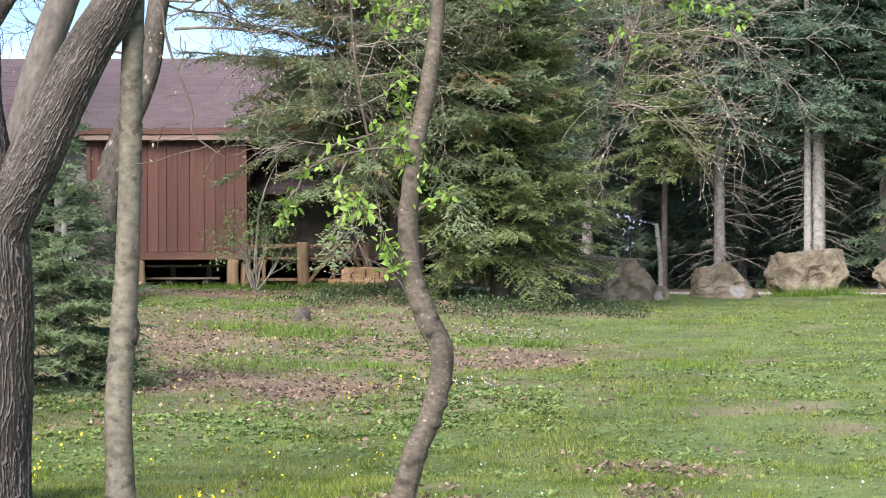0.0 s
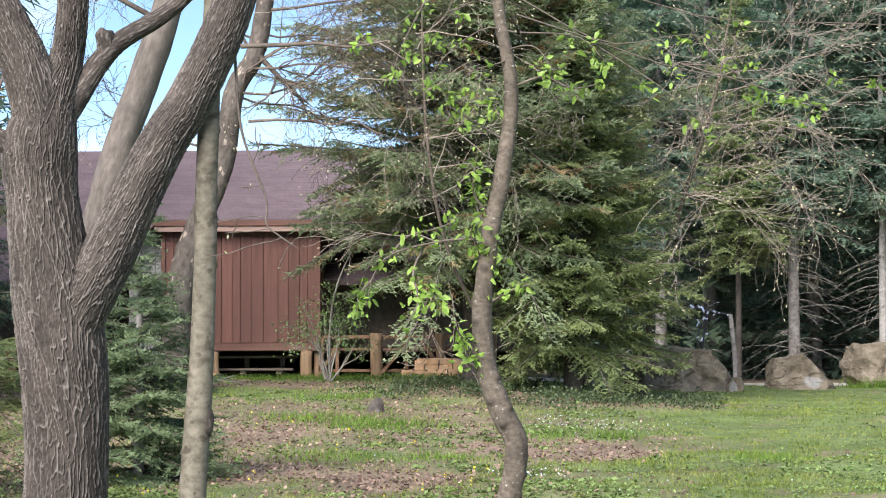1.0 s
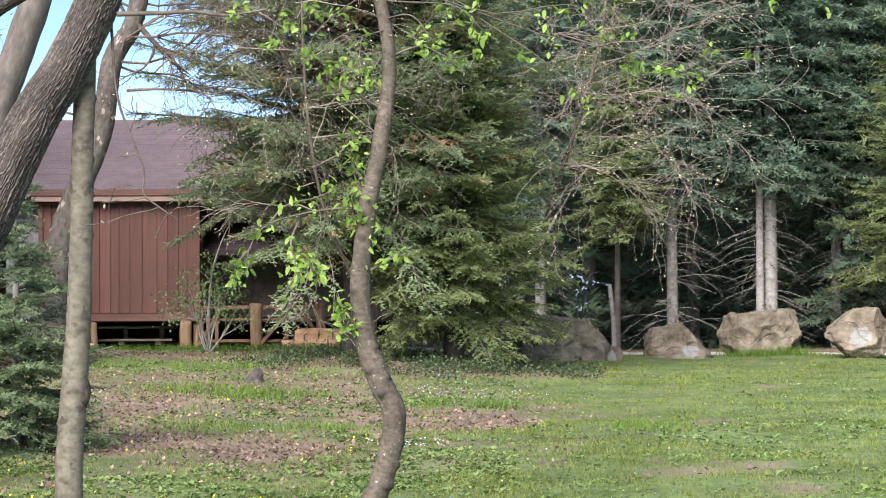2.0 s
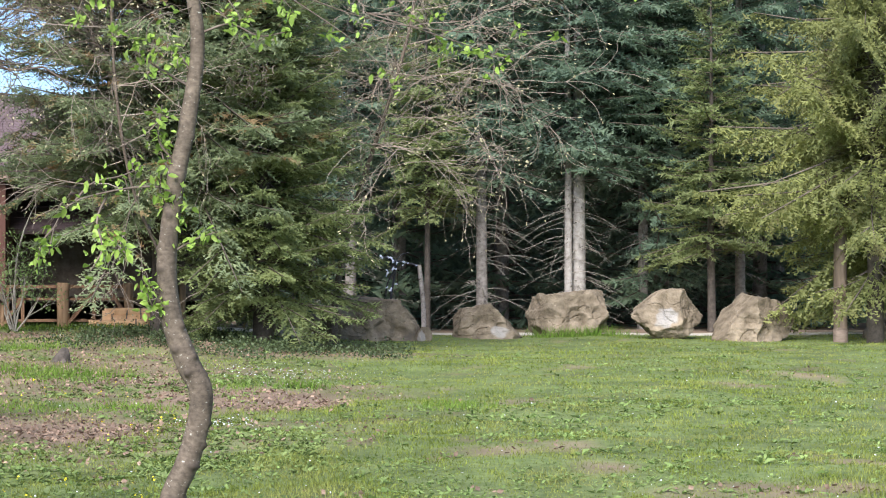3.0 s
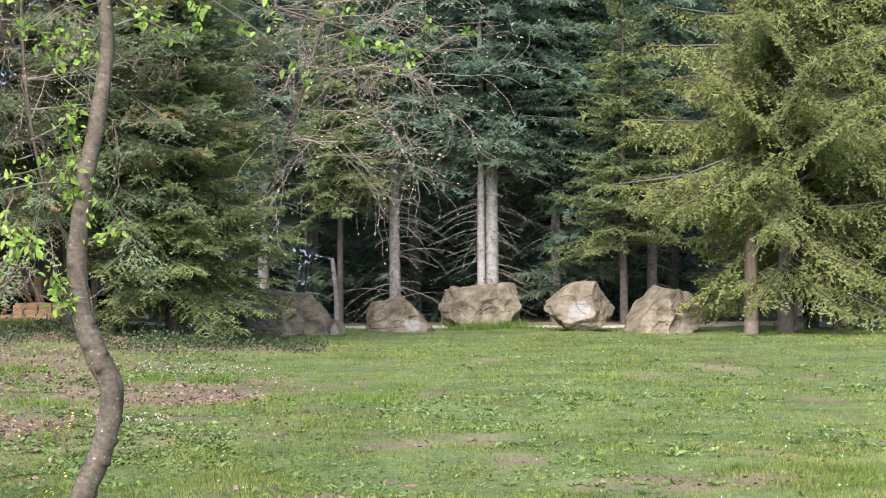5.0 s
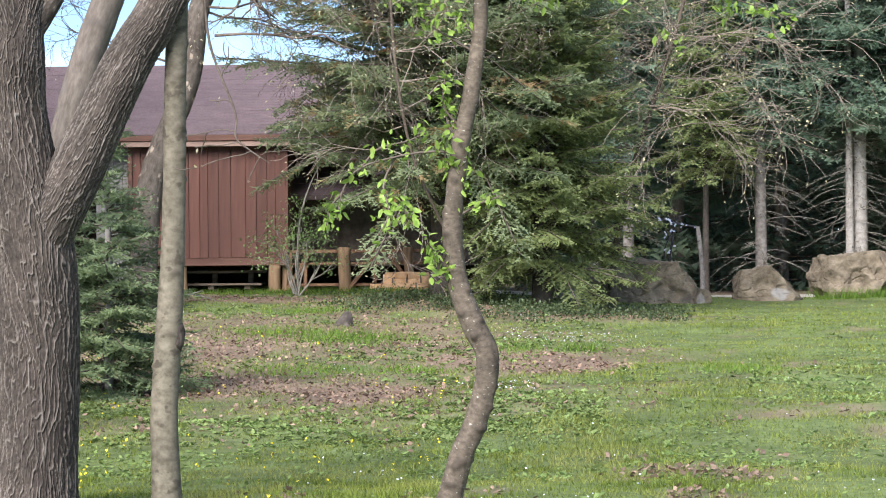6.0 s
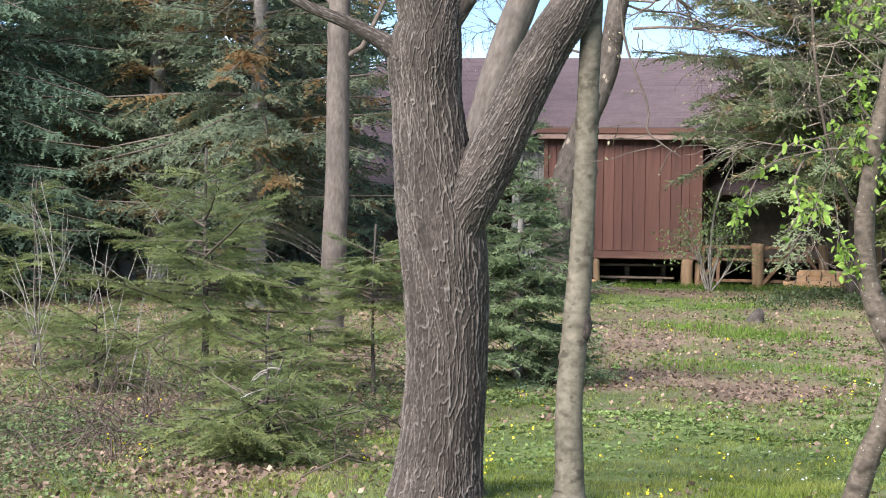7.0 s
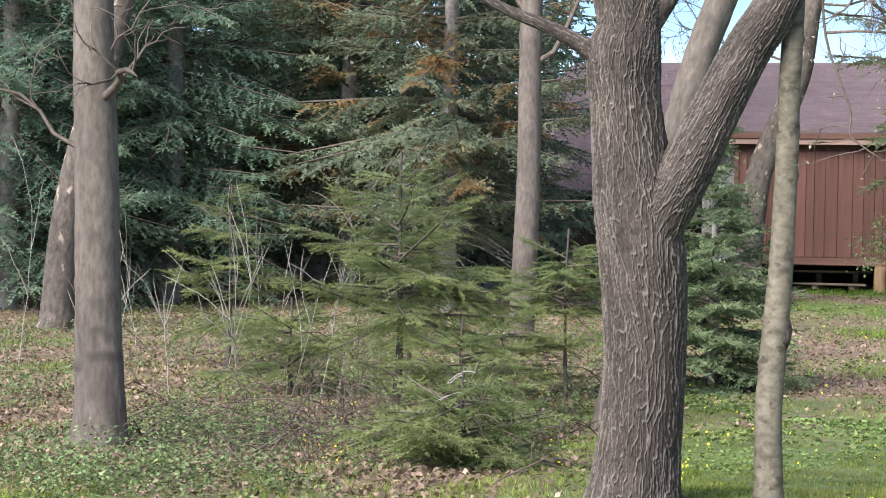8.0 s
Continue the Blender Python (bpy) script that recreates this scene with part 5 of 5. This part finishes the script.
broadleaf("flaky_tree", ((-5.99, 39.55, 0.4, 0.36), (-5.98, 39.55, 0.9, 0.27), (-5.88, 39.57, 2.19, 0.235), (-5.72, 39.6, 3.18, 0.22), (-5.14, 39.67, 4.67, 0.2), (-4.93, 39.7, 5.96, 0.18), (-4.58, 39.74, 6.6, 0.165), (-4.39, 39.76, 7.6, 0.15), (-4.1, 39.8, 10, 0.08), (-4.0, 39.8, 12.5, 0.02)), M_FLAKY,
          "leaning tree with flaking bark before the cabin, bare twigs overhead",
          limbs=((-4.9, 39.7, 5.9, 0.6, -0.1, 0.35, 2.3, 0.025), (-4.9, 39.7, 6.2, 0.8, 0, 0.15, 2.8, 0.031), (-5.2, 39.7, 4.9, -0.8, 0, 0.3, 2.6, 0.028), (-4.6, 39.7, 6.6, -0.7, 0.1, 0.5, 2.8, 0.031), (-4.4, 39.7, 7.4, 0.7, 0, 0.4, 3.0, 0.031), (-4.8, 39.7, 6.0, 0.5, -0.2, 0.5, 2.5, 0.025),
                 (-4.3, 39.8, 8.5, -0.7, 0, 0.5, 3.0, 0.031), (-4.2, 39.8, 9, 0.7, 0, 0.4, 3.0, 0.031), (-4.8, 39.7, 6.3, 0.9, -0.1, 0.35, 2.4, 0.025), (-4.6, 39.7, 6.9, -0.9, 0, 0.3, 2.4, 0.025), (-4.5, 39.7, 7.0, 0.8, 0.2, 0.1, 2.2, 0.022), (-4.52, 39.64, 6.63, 0.62, 0.0, -0.78, 1.48, 0.055), (-4.67, 39.63, 5.44, 0.95, -0.05, 0.1, 3.0, 0.03), (-4.77, 39.63, 5.94, 0.9, -0.1, -0.15, 2.6, 0.026)), seed=6, depth=3, kids=(5, 6), buds=1)
rb = random.Random(12)
bud_limbs = []
for i in range(22):
    h = 3.6 + 3.6 * i / 21
    a = rb.uniform(0, 6.28)
    bud_limbs.append((2.75 + 0.33 * (h - 3.2), 44.5 - 0.12 * (h - 3.2), h, 0.9 * math.cos(a) + 0.15, -0.95 + 0.45 * math.sin(a), rb.uniform(-0.1, 0.25), rb.uniform(2.0, 3.2), 0.013))
broadleaf("budding_tree", ((2.5, 44.8, 0.4, 0.10), (2.55, 44.8, 1.5, 0.07), (2.9, 44.5, 3.2, 0.055), (3.4, 44.2, 4.8, 0.04), (3.9, 44.0, 6.5, 0.03), (4.2, 44.0, 8.2, 0.008)), M_CROOK, "slender tree with arching bare twigs and pale buds",
          limbs=tuple(bud_limbs), seed=9, depth=2, buds=2, twig_mat=M_BUDTWIG, kids=(5, 7))

rb = random.Random(27)
bud_limbs = []
for i in range(15):
    h = 3.3 + 3.6 * i / 14
    a = rb.uniform(0, 6.28)
    bud_limbs.append((-1.35 - 0.10 * (h - 3.2), 39.4 - 0.05 * (h - 3.2), h, 0.95 * math.cos(a) - 0.1, -0.25 + 0.5 * math.sin(a), rb.uniform(-0.05, 0.35), rb.uniform(1.2, 2.2), 0.012))
broadleaf("budding_tree", ((-0.45, 40.6, 0.4, 0.035), (-0.5, 40.5, 1.5, 0.028), (-1.2, 39.6, 3.2, 0.026), (-1.5, 39.3, 4.8, 0.028), (-1.6, 39.2, 6.5, 0.02), (-1.6, 39.2, 8.0, 0.006)), M_CROOK, "thin whippy tree with bare arching twigs before the grey-green fir",
          limbs=tuple(bud_limbs), seed=19, depth=2, buds=1, twig_mat=M_BUDTWIG, kids=(3, 5))

# shrub by the bay
shrub = thing("shrub", -3.62, 43.9, gz(-3.62, 43.9), "pale green leafing shrub with an arching stem", "shrub")
rng = np.random.default_rng(31)
out, tips = [], []
for dx, ln in ((-0.45, 0.9), (-0.1, 1.1), (0.3, 1.0), (0.55, 0.9), (-0.25, 1.0), (0.15, 1.2)):
    twigs(rng, (0.02 * dx, 0, -0.05), (dx, rng.uniform(-0.3, 0.2), 0.9), ln, 0.022, 2, out, tips, spread=0.6, kids=(3, 5), wiggle=0.12)
part("arching_stem", bark_mesh("arching_stem", [tube(spline([(0.02, 0, 0, 0.028), (0.02, 0, 0.9, 0.022), (0.12, 0, 1.7, 0.018), (0.45, 0, 2.5, 0.013), (0.95, -0.05, 3.0, 0.009), (1.55, -0.1, 3.3, 0.004)], 30), 6)], M_DEAD), shrub, "pale arching stem")
tagged(part("stemwork", bark_mesh("stemwork", out, M_DEAD), shrub, "thin grey stems"), kind="stuff")
V, F = leaf_quads(rng, [p for p, d in tips], 14, 0.056, 0.3, 0.085)
tagged(part("foliage", make_mesh("foliage", V, F, M_SHRUB), shrub, "pale green young leaves"), kind="stuff")


# ---- posts, stumps and small things ----
stub = thing("wooden_post", 4.93, 51.76, gz(4.93, 51.76), "tan wooden post cut off at the top", "post")
part("post", bark_mesh("post", [tube(spline([(0.02, 0, -0.2, 0.062), (0, 0, 0.7, 0.054), (-0.08, 0, 1.52, 0.048), (-0.08, 0, 1.525, 0.003)], 30), 14)], M_FIRBARK), stub)
sculp = thing("metal_frame", 4.2, 51.8, gz(4.2, 51.8), "bent black metal frame with pieces coloured as bluish glints", "frame")
tubes = [tube(spline(r, 20), 6) for r in ([(0, 0, -0.1, 0.03), (0.0, 0, 0.8, 0.03), (0.08, 0, 1.3, 0.025), (0.12, 0, 1.62, 0.02)], [(-0.25, 0, 1.78, 0.02), (0.05, 0, 1.68, 0.028), (0.3, 0, 1.63, 0.028), (0.62, 0, 1.56, 0.022)],
                                          [(0.1, 0, 1.66, 0.014), (0.25, 0.05, 1.8, 0.012), (0.42, 0.05, 1.86, 0.01)], [(-0.12, 0, 0.85, 0.016), (-0.08, 0, 1.15, 0.016), (0.1, 0, 1.5, 0.014)])]
part("frame", bark_mesh("frame", tubes, M_IRON), sculp)
# small plates whose pale colour paints the sparkle along the frame
rp = random.Random(5)
for i in range(22):
    a, z = (rp.uniform(-0.25, 0.6), 0) if i < 12 else (rp.uniform(-0.12, 0.12), rp.uniform(0.8, 1.5))
    z = z or 1.74 - 0.28 * (a + 0.25) + rp.uniform(-0.05, 0.05)
    s = rp.uniform(0.025, 0.05)
    part("plate", slab("plate", (s * 1.8, 0.012, s), M_BLUEGLINT, 0.004), sculp, "small plate coloured pale blue as a glint on the metal", pose(a, -0.035, z, rp.uniform(-20, 30), rp.uniform(-60, 60), rp.uniform(-40, 40)))
upost = thing("utility_post", 13.1, 46.2, gz(13.1, 46.2), "brown wooden post with a dark painted foot and orange tag", "post")
part("post", bark_mesh("post", [tube([(0, 0, -0.2, 0.15), (0, 0, 0.3, 0.148), (0, 0, 1.6, 0.14), (0, 0, 2.9, 0.13)], 16)], M_UPOST), upost)
part("foot", bark_mesh("foot", [tube([(0, 0, -0.1, 0.155), (0, 0, 0.28, 0.155), (0, 0, 0.285, 0.14)], 16)], M_DARKWOOD), upost, "dark painted foot")
part("tag", slab("tag", (0.22, 0.03, 0.16), M_SIGN, 0.01), upost, "orange-yellow tag", pose(-0.12, -0.16, 2.55, 0, 12, 0))
for x, y, h, r, w in ((-2.15, 34.5, 0.2, 0.11, "small dark mossy stump on the bank"), (2.35, 44.0, 0.22, 0.09, "short grey stump at the lawn's edge")):
    st = thing("stump", x, y, gz(x, y), w, "stump")
    rows = [(0, 0, -0.08, r * 1.7), (0, 0, 0.02, r * 1.25), (0.02, 0, h * 0.45, r * 0.95), (0.05, 0.01, h * 0.8, r * 0.75), (0.07, 0.01, h, r * 0.45), (0.075, 0.01, h + 0.015, 0.004)]
    part("wood", bark_mesh("wood", [tube(spline(rows, 30), 34, lambda A, L, R: 0.55 * R * (lattice(np.cos(A) * 2.2 + 4, np.sin(A) * 2.2 + L * 6, 5) - 0.5) + 0.25 * R * (lattice(np.cos(A) * 6, np.sin(A) * 6 + L * 25, 6) - 0.5))], M_SHADEBARK), st)
stack = thing("firewood_stack", -9.7, 43.0, gz(-9.7, 43.0), "small stack of yellow split firewood", "firewood")
for i in range(5):
    for j in range(2):
        part("billet", log_mesh("billet", 0.34, 0.07, M_LOG, M_CUT, seed=i * 3 + j), stack, "", pose(-0.17 + 0.02 * (i % 2), j * 0.16, 0.06 + i * 0.125, 0, 90, 0))
hut = thing("signpost", 17.6, 52.0, gz(17.6, 52.0), "faded red wooden signpost behind the spruces", "post")
part("post", slab("post", (0.22, 0.14, 3.6), M_REDPAINT, 0.01), hut, "", pose(0, 0, -0.1))
part("board", slab("board", (0.16, 0.03, 0.5), M_WHITE, 0.01), hut, "white board", pose(-0.2, -0.02, 2.4))
sticks = thing("fallen_branch", -5.45, 41.5, gz(-5.45, 41.5), "bleached fallen branch lying on leaf litter", "branch")
part("stick", bark_mesh("stick", [tube(spline([(-0.5, 0, 0.03, 0.02), (0, 0.05, 0.12, 0.018), (0.3, 0, 0.20, 0.012)], 12), 6), tube(spline([(0.1, 0.0, 0.14, 0.015), (0.35, 0.0, 0.08, 0.012), (0.55, 0.0, 0.0, 0.008)], 12), 6)], M_DEAD), sticks)


# ---- grass, weeds, litter and flowers ----
def scatter(rng, n, d0, d1, a0=-20.5, a1=28.0):
    """Random spots over the wedge of lawn and bank, as dense in the distance as the eye sees them."""
    a = np.radians(rng.uniform(a0, a1, n))
    d = np.exp(rng.uniform(math.log(d0), math.log(d1), n))
    return -np.sin(a) * d, np.cos(a) * d, d


rng = np.random.default_rng(77)
x, y, d = scatter(rng, 540000, 10.5, 51.5)
keep = (rng.random(len(x)) > soil_of(x, y) * 0.85) & (lattice(x * 3.2, y * 0.9, 90) + rng.random(len(x)) * 0.8 > 0.40)
x, y, d = x[keep], y[keep], d[keep]
n = len(x)
hgt = (0.016 + 0.020 * lattice(x * 1.1, y * 1.1, 91) + 0.022 * smooth(0.4, 0.95, lattice(x * 5.5, y * 1.3, 93)) + 0.022 * smooth(0.55, 0.9, lattice(x * 1.6, y * 0.3, 92))) * rng.uniform(0.5, 1.3, n)
hgt *= 1 + 0.9 * smooth(-2.5, -6, x + 0.1 * (y - 20)) * smooth(12, 18, y)
az = rng.uniform(0, 6.283, n)
lean = rng.normal(0, 0.5, (n, 2)) * hgt[:, None]
wd = 0.0030 * (d / 14) ** 0.75 * rng.uniform(0.7, 1.5, n)
P = np.stack([x, y, ground_z(x, y) - 0.006], -1)
S = np.stack([np.cos(az), np.sin(az), 0 * az], -1) * wd[:, None]
T = P + np.stack([lean[:, 0], lean[:, 1], hgt], -1)
V = np.stack([P - S, P + S, T], 1).reshape(-1, 3)
grass = new("grass", make_mesh("grass", V, np.arange(n * 3).reshape(-1, 3), M_GRASS, flat=True))
tagged(grass, "short green lawn grass with yellowish patches", "grass", kind="stuff")


def flat_leaves(name, mat, label, category, x, y, size, width, tilt, lift=0.01, seed=0):
    r = np.random.default_rng(seed)
    n = len(x)
    az = r.uniform(0, 6.283, n)
    d = unit(np.stack([np.cos(az), np.sin(az), r.normal(0.15, tilt, n)], -1))
    s = unit(np.cross(d, unit(np.array([0, 0, 1.0]) + r.normal(0, tilt, (n, 3)))))
    ln = size * r.uniform(0.55, 1.3, n)
    V, F = blades(np.stack([x, y, ground_z(x, y) + lift * r.uniform(0.3, 1.6, n)], -1), d * ln[:, None], s, ln * width)
    return tagged(new(name, make_mesh(name, V, F, mat, flat=True)), label, category, kind="stuff")


x, y, d = scatter(rng, 210000, 13, 50)
keep = rng.random(len(x)) < soil_of(x, y) ** 1.2 * (0.06 + 0.5 * (x < 2.2) + 0.35 * (x + 0.1 * (y - 20) < -4.5))
flat_leaves("leaf_litter", M_LITTER, "brown dry leaves strewn over bare ground", "leaves", x[keep], y[keep], 0.055, 0.34, 0.5, 0.014, 3)
x, y, d = scatter(rng, 60000, 12, 48)
keep = rng.random(len(x)) < 0.02 + 0.5 * smooth(0.50, 0.76, lattice(x * 0.6, y * 0.4, 95) * 0.5 + lattice(x * 2.3, y * 1.5, 96) * 0.5)
keep &= ((x + 0.1 * (y - 20) > -4.0) | (rng.random(len(x)) < 0.15)) & (rng.random(len(x)) > 1.15 * soil_of(x, y))
x, y = x[keep], y[keep]
rx, ry = np.repeat(x, 3) + rng.normal(0, 0.03, len(x) * 3), np.repeat(y, 3) + rng.normal(0, 0.03, len(x) * 3)
flat_leaves("broad_weeds", M_WEED, "broad-leaved weeds growing in the lawn", "weeds", rx, ry, 0.048, 0.28, 0.35, 0.018, 4)


def rosettes(name, mat, label, x, y, leaves, length, width, lift, seed):
    """Rosettes of leaves, each bent over at the middle: outer ones lie low, inner ones stand."""
    r = np.random.default_rng(seed)
    n = len(x)
    size = r.uniform(0.55, 1.25, n)
    K = np.repeat(np.arange(n), leaves)
    az = r.uniform(0, 6.283, len(K))
    up = r.uniform(0.15, lift, len(K))
    ln = length * size[K] * r.uniform(0.6, 1.2, len(K))
    out = np.stack([np.cos(az), np.sin(az), 0 * az], -1)
    d1 = unit(out + np.array([0, 0, 1.0]) * up[:, None])
    d2 = unit(out + np.array([0, 0, 1.0]) * (up * r.uniform(-0.5, 0.6, len(K)))[:, None])
    sd = unit(np.cross(d1, np.array([0, 0, 1.0])) + r.normal(0, 0.3, (len(K), 3)))
    P = np.stack([x, y, ground_z(x, y)], -1)[K] + out * 0.01
    w = (ln * width * r.uniform(0.7, 1.2, len(K)))[:, None] * sd
    M = P + d1 * (ln * 0.5)[:, None]
    T = M + d2 * (ln * 0.5)[:, None]
    V = np.stack([P - w * 0.25, P + w * 0.25, M + w, T + w * 0.35, T + d2 * (ln * 0.08)[:, None] - w * 0.35, M - w], 1).reshape(-1, 3)
    i = np.arange(len(K))[:, None] * 6
    F = np.concatenate([i + np.array([0, 1, 2, 5]), i + np.array([5, 2, 3, 4])])
    return tagged(new(name, make_mesh(name, V, F, mat, flat=True)), label, "weeds", kind="stuff")


x, y, d = scatter(rng, 9000, 14, 46, -20, 8)
drift = lattice(x * 0.45 + 5, y * 0.3, 101) * 0.55 + lattice(x * 1.6, y, 102) * 0.45
keep = (rng.random(len(x)) < 0.5 * smooth(0.50, 0.74, drift) * smooth(13, 24, y)) & (x > -3.4 - 0.1 * (y - 20))
rosettes("dock_weeds", M_WEED, "broad rosettes of dock and dandelion leaves in the lawn", x[keep], y[keep], 7, 0.085, 0.19, 1.1, 41)
x, y, d = scatter(rng, 19000, 19, 45, -3, 13)
drift = lattice(x * 0.8 + 2, y * 0.45, 111) * 0.5 + lattice(x * 2.4, y * 1.4, 112) * 0.5
keep = (rng.random(len(x)) < 0.6 * smooth(0.44, 0.70, drift)) & (rng.random(len(x)) > 0.9 * soil_of(x, y)) & (x < 2.0)
rosettes("bank_herbs", M_HERB, "low green herbs in drifts over the leaf-strewn bank", x[keep], y[keep], 8, 0.058, 0.27, 1.6, 43)
TUFTS = ((8.0, 48.55, 0.55, 0.1, 0.30, 900), (-1.9, 31.5, 0.5, 0.7, 0.17, 900), (-3.1, 32.5, 0.35, 0.5, 0.14, 500), (-2.9, 38.5, 0.4, 0.4, 0.16, 400), (-0.9, 27.0, 0.3, 0.4, 0.12, 350), (0.3, 30.6, 0.25, 0.4, 0.12, 300), (1.3, 31.0, 0.2, 0.2, 0.16, 250),
         (-2.2, 26.6, 0.45, 0.4, 0.11, 450), (2.9, 26.4, 0.3, 0.4, 0.12, 300))
tx = np.concatenate([rng.uniform(-7.4, -1.2, 2600)] + [rng.normal(a, sa, k) for a, b, sa, sb, h, k in TUFTS])
ty = np.concatenate([45.1 + rng.normal(0, 0.35, 2600)] + [rng.normal(b, sb, k) for a, b, sa, sb, h, k in TUFTS])
th = np.concatenate([rng.uniform(0.04, 0.17, 2600)] + [h * rng.uniform(0.3, 1.0, k) for a, b, sa, sb, h, k in TUFTS])
P0 = np.stack([tx, ty, ground_z(tx, ty) - 0.01], -1)
Dv = np.stack([rng.normal(0, 0.35, len(tx)) * th, rng.normal(0, 0.35, len(tx)) * th, th], -1)
V, F = needles(P0, Dv, unit(np.cross(Dv, rng.normal(0, 1, Dv.shape))), np.full(len(tx), 0.007))
tagged(new("tall_grass", make_mesh("tall_grass", V, F, M_TUFT, flat=True)), "tufts of longer grass along the bank and a boulder", "grass", kind="stuff")
x, y, d = scatter(rng, 480, 13.5, 34, 0, 20)
keep = lattice(x * 0.9, y * 0.7, 97) > 0.5
flat_leaves("yellow_flowers", M_YELLOW, "small yellow flowers in the grass", "flowers", np.repeat(x[keep], 3), np.repeat(y[keep], 3), 0.022, 0.5, 0.6, 0.07, 5)
fx, fy = rng.normal(1.1, 0.75, 420), rng.normal(33.5, 0.9, 420)
gx2, gy2 = rng.normal(0.1, 0.25, 120), rng.normal(24.3, 0.3, 120)
x, y, d = scatter(rng, 520, 14, 47, -20, 5)
flat_leaves("pale_flowers", M_WHITE, "tiny pale blue and white flowers in the grass", "flowers", np.concatenate([fx, gx2, x]), np.concatenate([fy, gy2, y]), 0.017, 0.45, 0.5, 0.04, 6)

# dark ivy spread beneath the firs, doubling as their shade on the ground
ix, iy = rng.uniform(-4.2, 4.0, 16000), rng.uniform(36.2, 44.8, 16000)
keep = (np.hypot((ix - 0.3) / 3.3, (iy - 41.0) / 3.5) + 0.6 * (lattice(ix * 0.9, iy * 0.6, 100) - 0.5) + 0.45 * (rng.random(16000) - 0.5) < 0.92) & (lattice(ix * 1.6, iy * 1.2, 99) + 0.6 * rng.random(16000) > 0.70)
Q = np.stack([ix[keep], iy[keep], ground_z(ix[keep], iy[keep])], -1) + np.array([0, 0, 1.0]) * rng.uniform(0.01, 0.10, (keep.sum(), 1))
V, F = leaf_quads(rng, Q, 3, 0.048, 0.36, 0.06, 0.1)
tagged(new("ground_ivy", make_mesh("ground_ivy", V, F, M_SHADE_IVY)), "ground ivy under the firs, coloured dark to stand in for their shade", "ivy", kind="stuff")
# undergrowth of the wood
x, y, d = scatter(rng, 30000, 12.5, 34, 11.5, 28)
patch = lattice(x * 0.9, y * 0.6, 98) * 0.65 + lattice(x * 3.1, y * 2.0, 103) * 0.35
keep = (x < -4.3 - 0.05 * (y - 16)) & (patch + 0.5 * rng.random(len(x)) > 0.80 + 0.22 * smooth(17.5, 13, d))
x, y, patch = x[keep], y[keep], patch[keep]
hgt = (0.05 + 0.30 * smooth(0.5, 0.8, patch)) * rng.uniform(0.3, 1.2, len(x))
n = len(x)
stem = np.stack([x, y, ground_z(x, y) - 0.01], -1)
lean = np.stack([rng.normal(0, 0.3, n), rng.normal(0, 0.3, n), np.ones(n)], -1) * hgt[:, None]
f = rng.uniform(0.15, 1.0, (n, 6, 1))
Q = (stem[:, None, :] + lean[:, None, :] * f).reshape(-1, 3) + rng.normal(0, 0.012, (n * 6, 3))
az = rng.uniform(0, 6.283, n * 6)
Dv = unit(np.stack([np.cos(az), np.sin(az), rng.normal(0.25, 0.4, n * 6)], -1)) * rng.uniform(0.016, 0.046, (n * 6, 1))
V, F = blades(Q, Dv, unit(np.cross(Dv, np.array([0, 0, 1.0]) + rng.normal(0, 0.5, Dv.shape))), np.linalg.norm(Dv, axis=1) * 0.27)
tagged(new("undergrowth", make_mesh("undergrowth", V, F, M_UNDER, flat=True)), "low leafy undergrowth and brambles among dead leaves", "undergrowth", kind="stuff")
out, tips = [], []
rb3 = np.random.default_rng(18)
for i in range(260):
    if i < 150:
        a, dd = math.radians(rb3.uniform(12.5, 28)), rb3.uniform(17, 30)
    else:
        a, dd = math.radians(rb3.normal(18.5, 2.2)), rb3.normal(18.3, 1.3)
    x0, y0 = -math.sin(a) * dd, math.cos(a) * dd
    if i < 150 and lattice(x0 * 0.5, y0 * 0.5, 77) < 0.42:
        continue
    twigs(rb3, (x0, y0, gz(x0, y0)), (rb3.normal(0, 0.8), rb3.normal(0, 0.5), rb3.uniform(0.1, 0.6)), rb3.uniform(0.4, 1.1), 0.009, 2, out, tips, spread=0.8, droop=0.12, kids=(2, 4), wiggle=0.14)
for i in range(5):
    a, dd = math.radians(rb3.normal(18.5, 2.5)), rb3.uniform(17.0, 19.5)
    x0, y0, b, ln = -math.sin(a) * dd, math.cos(a) * dd, rb3.uniform(-0.5, 0.5), rb3.uniform(0.35, 0.8)
    zz = gz(x0, y0)
    out.append(tube(spline([(x0, y0, zz + 0.02, 0.028), (x0 + ln * 0.5 * math.cos(b), y0 + ln * 0.5 * math.sin(b), zz + 0.1, 0.022), (x0 + ln * math.cos(b), y0 + ln * math.sin(b), zz + rb3.uniform(0.05, 0.3), 0.015)], 10), 7))
tagged(new("brushwood", bark_mesh("brushwood", out, M_BRUSH)), "tangled brown brushwood heaped among dead leaves", "brushwood", kind="stuff")
out, tips = [], []
rb2 = np.random.default_rng(8)
for i in range(26):
    a, dd = math.radians(rb2.uniform(17, 28)), rb2.uniform(20, 31)
    x0, y0 = -math.sin(a) * dd, math.cos(a) * dd
    twigs(rb2, (x0, y0, gz(x0, y0) - 0.03), (rb2.normal(0, 0.15), rb2.normal(0, 0.15), 1), rb2.uniform(0.7, 1.9), 0.006, 1, out, tips, spread=0.5, kids=(2, 4), wiggle=0.09)
tagged(new("dry_stems", bark_mesh("dry_stems", out, M_DEAD)), "thin bleached saplings and dry stems in the undergrowth", "stems", kind="stuff")
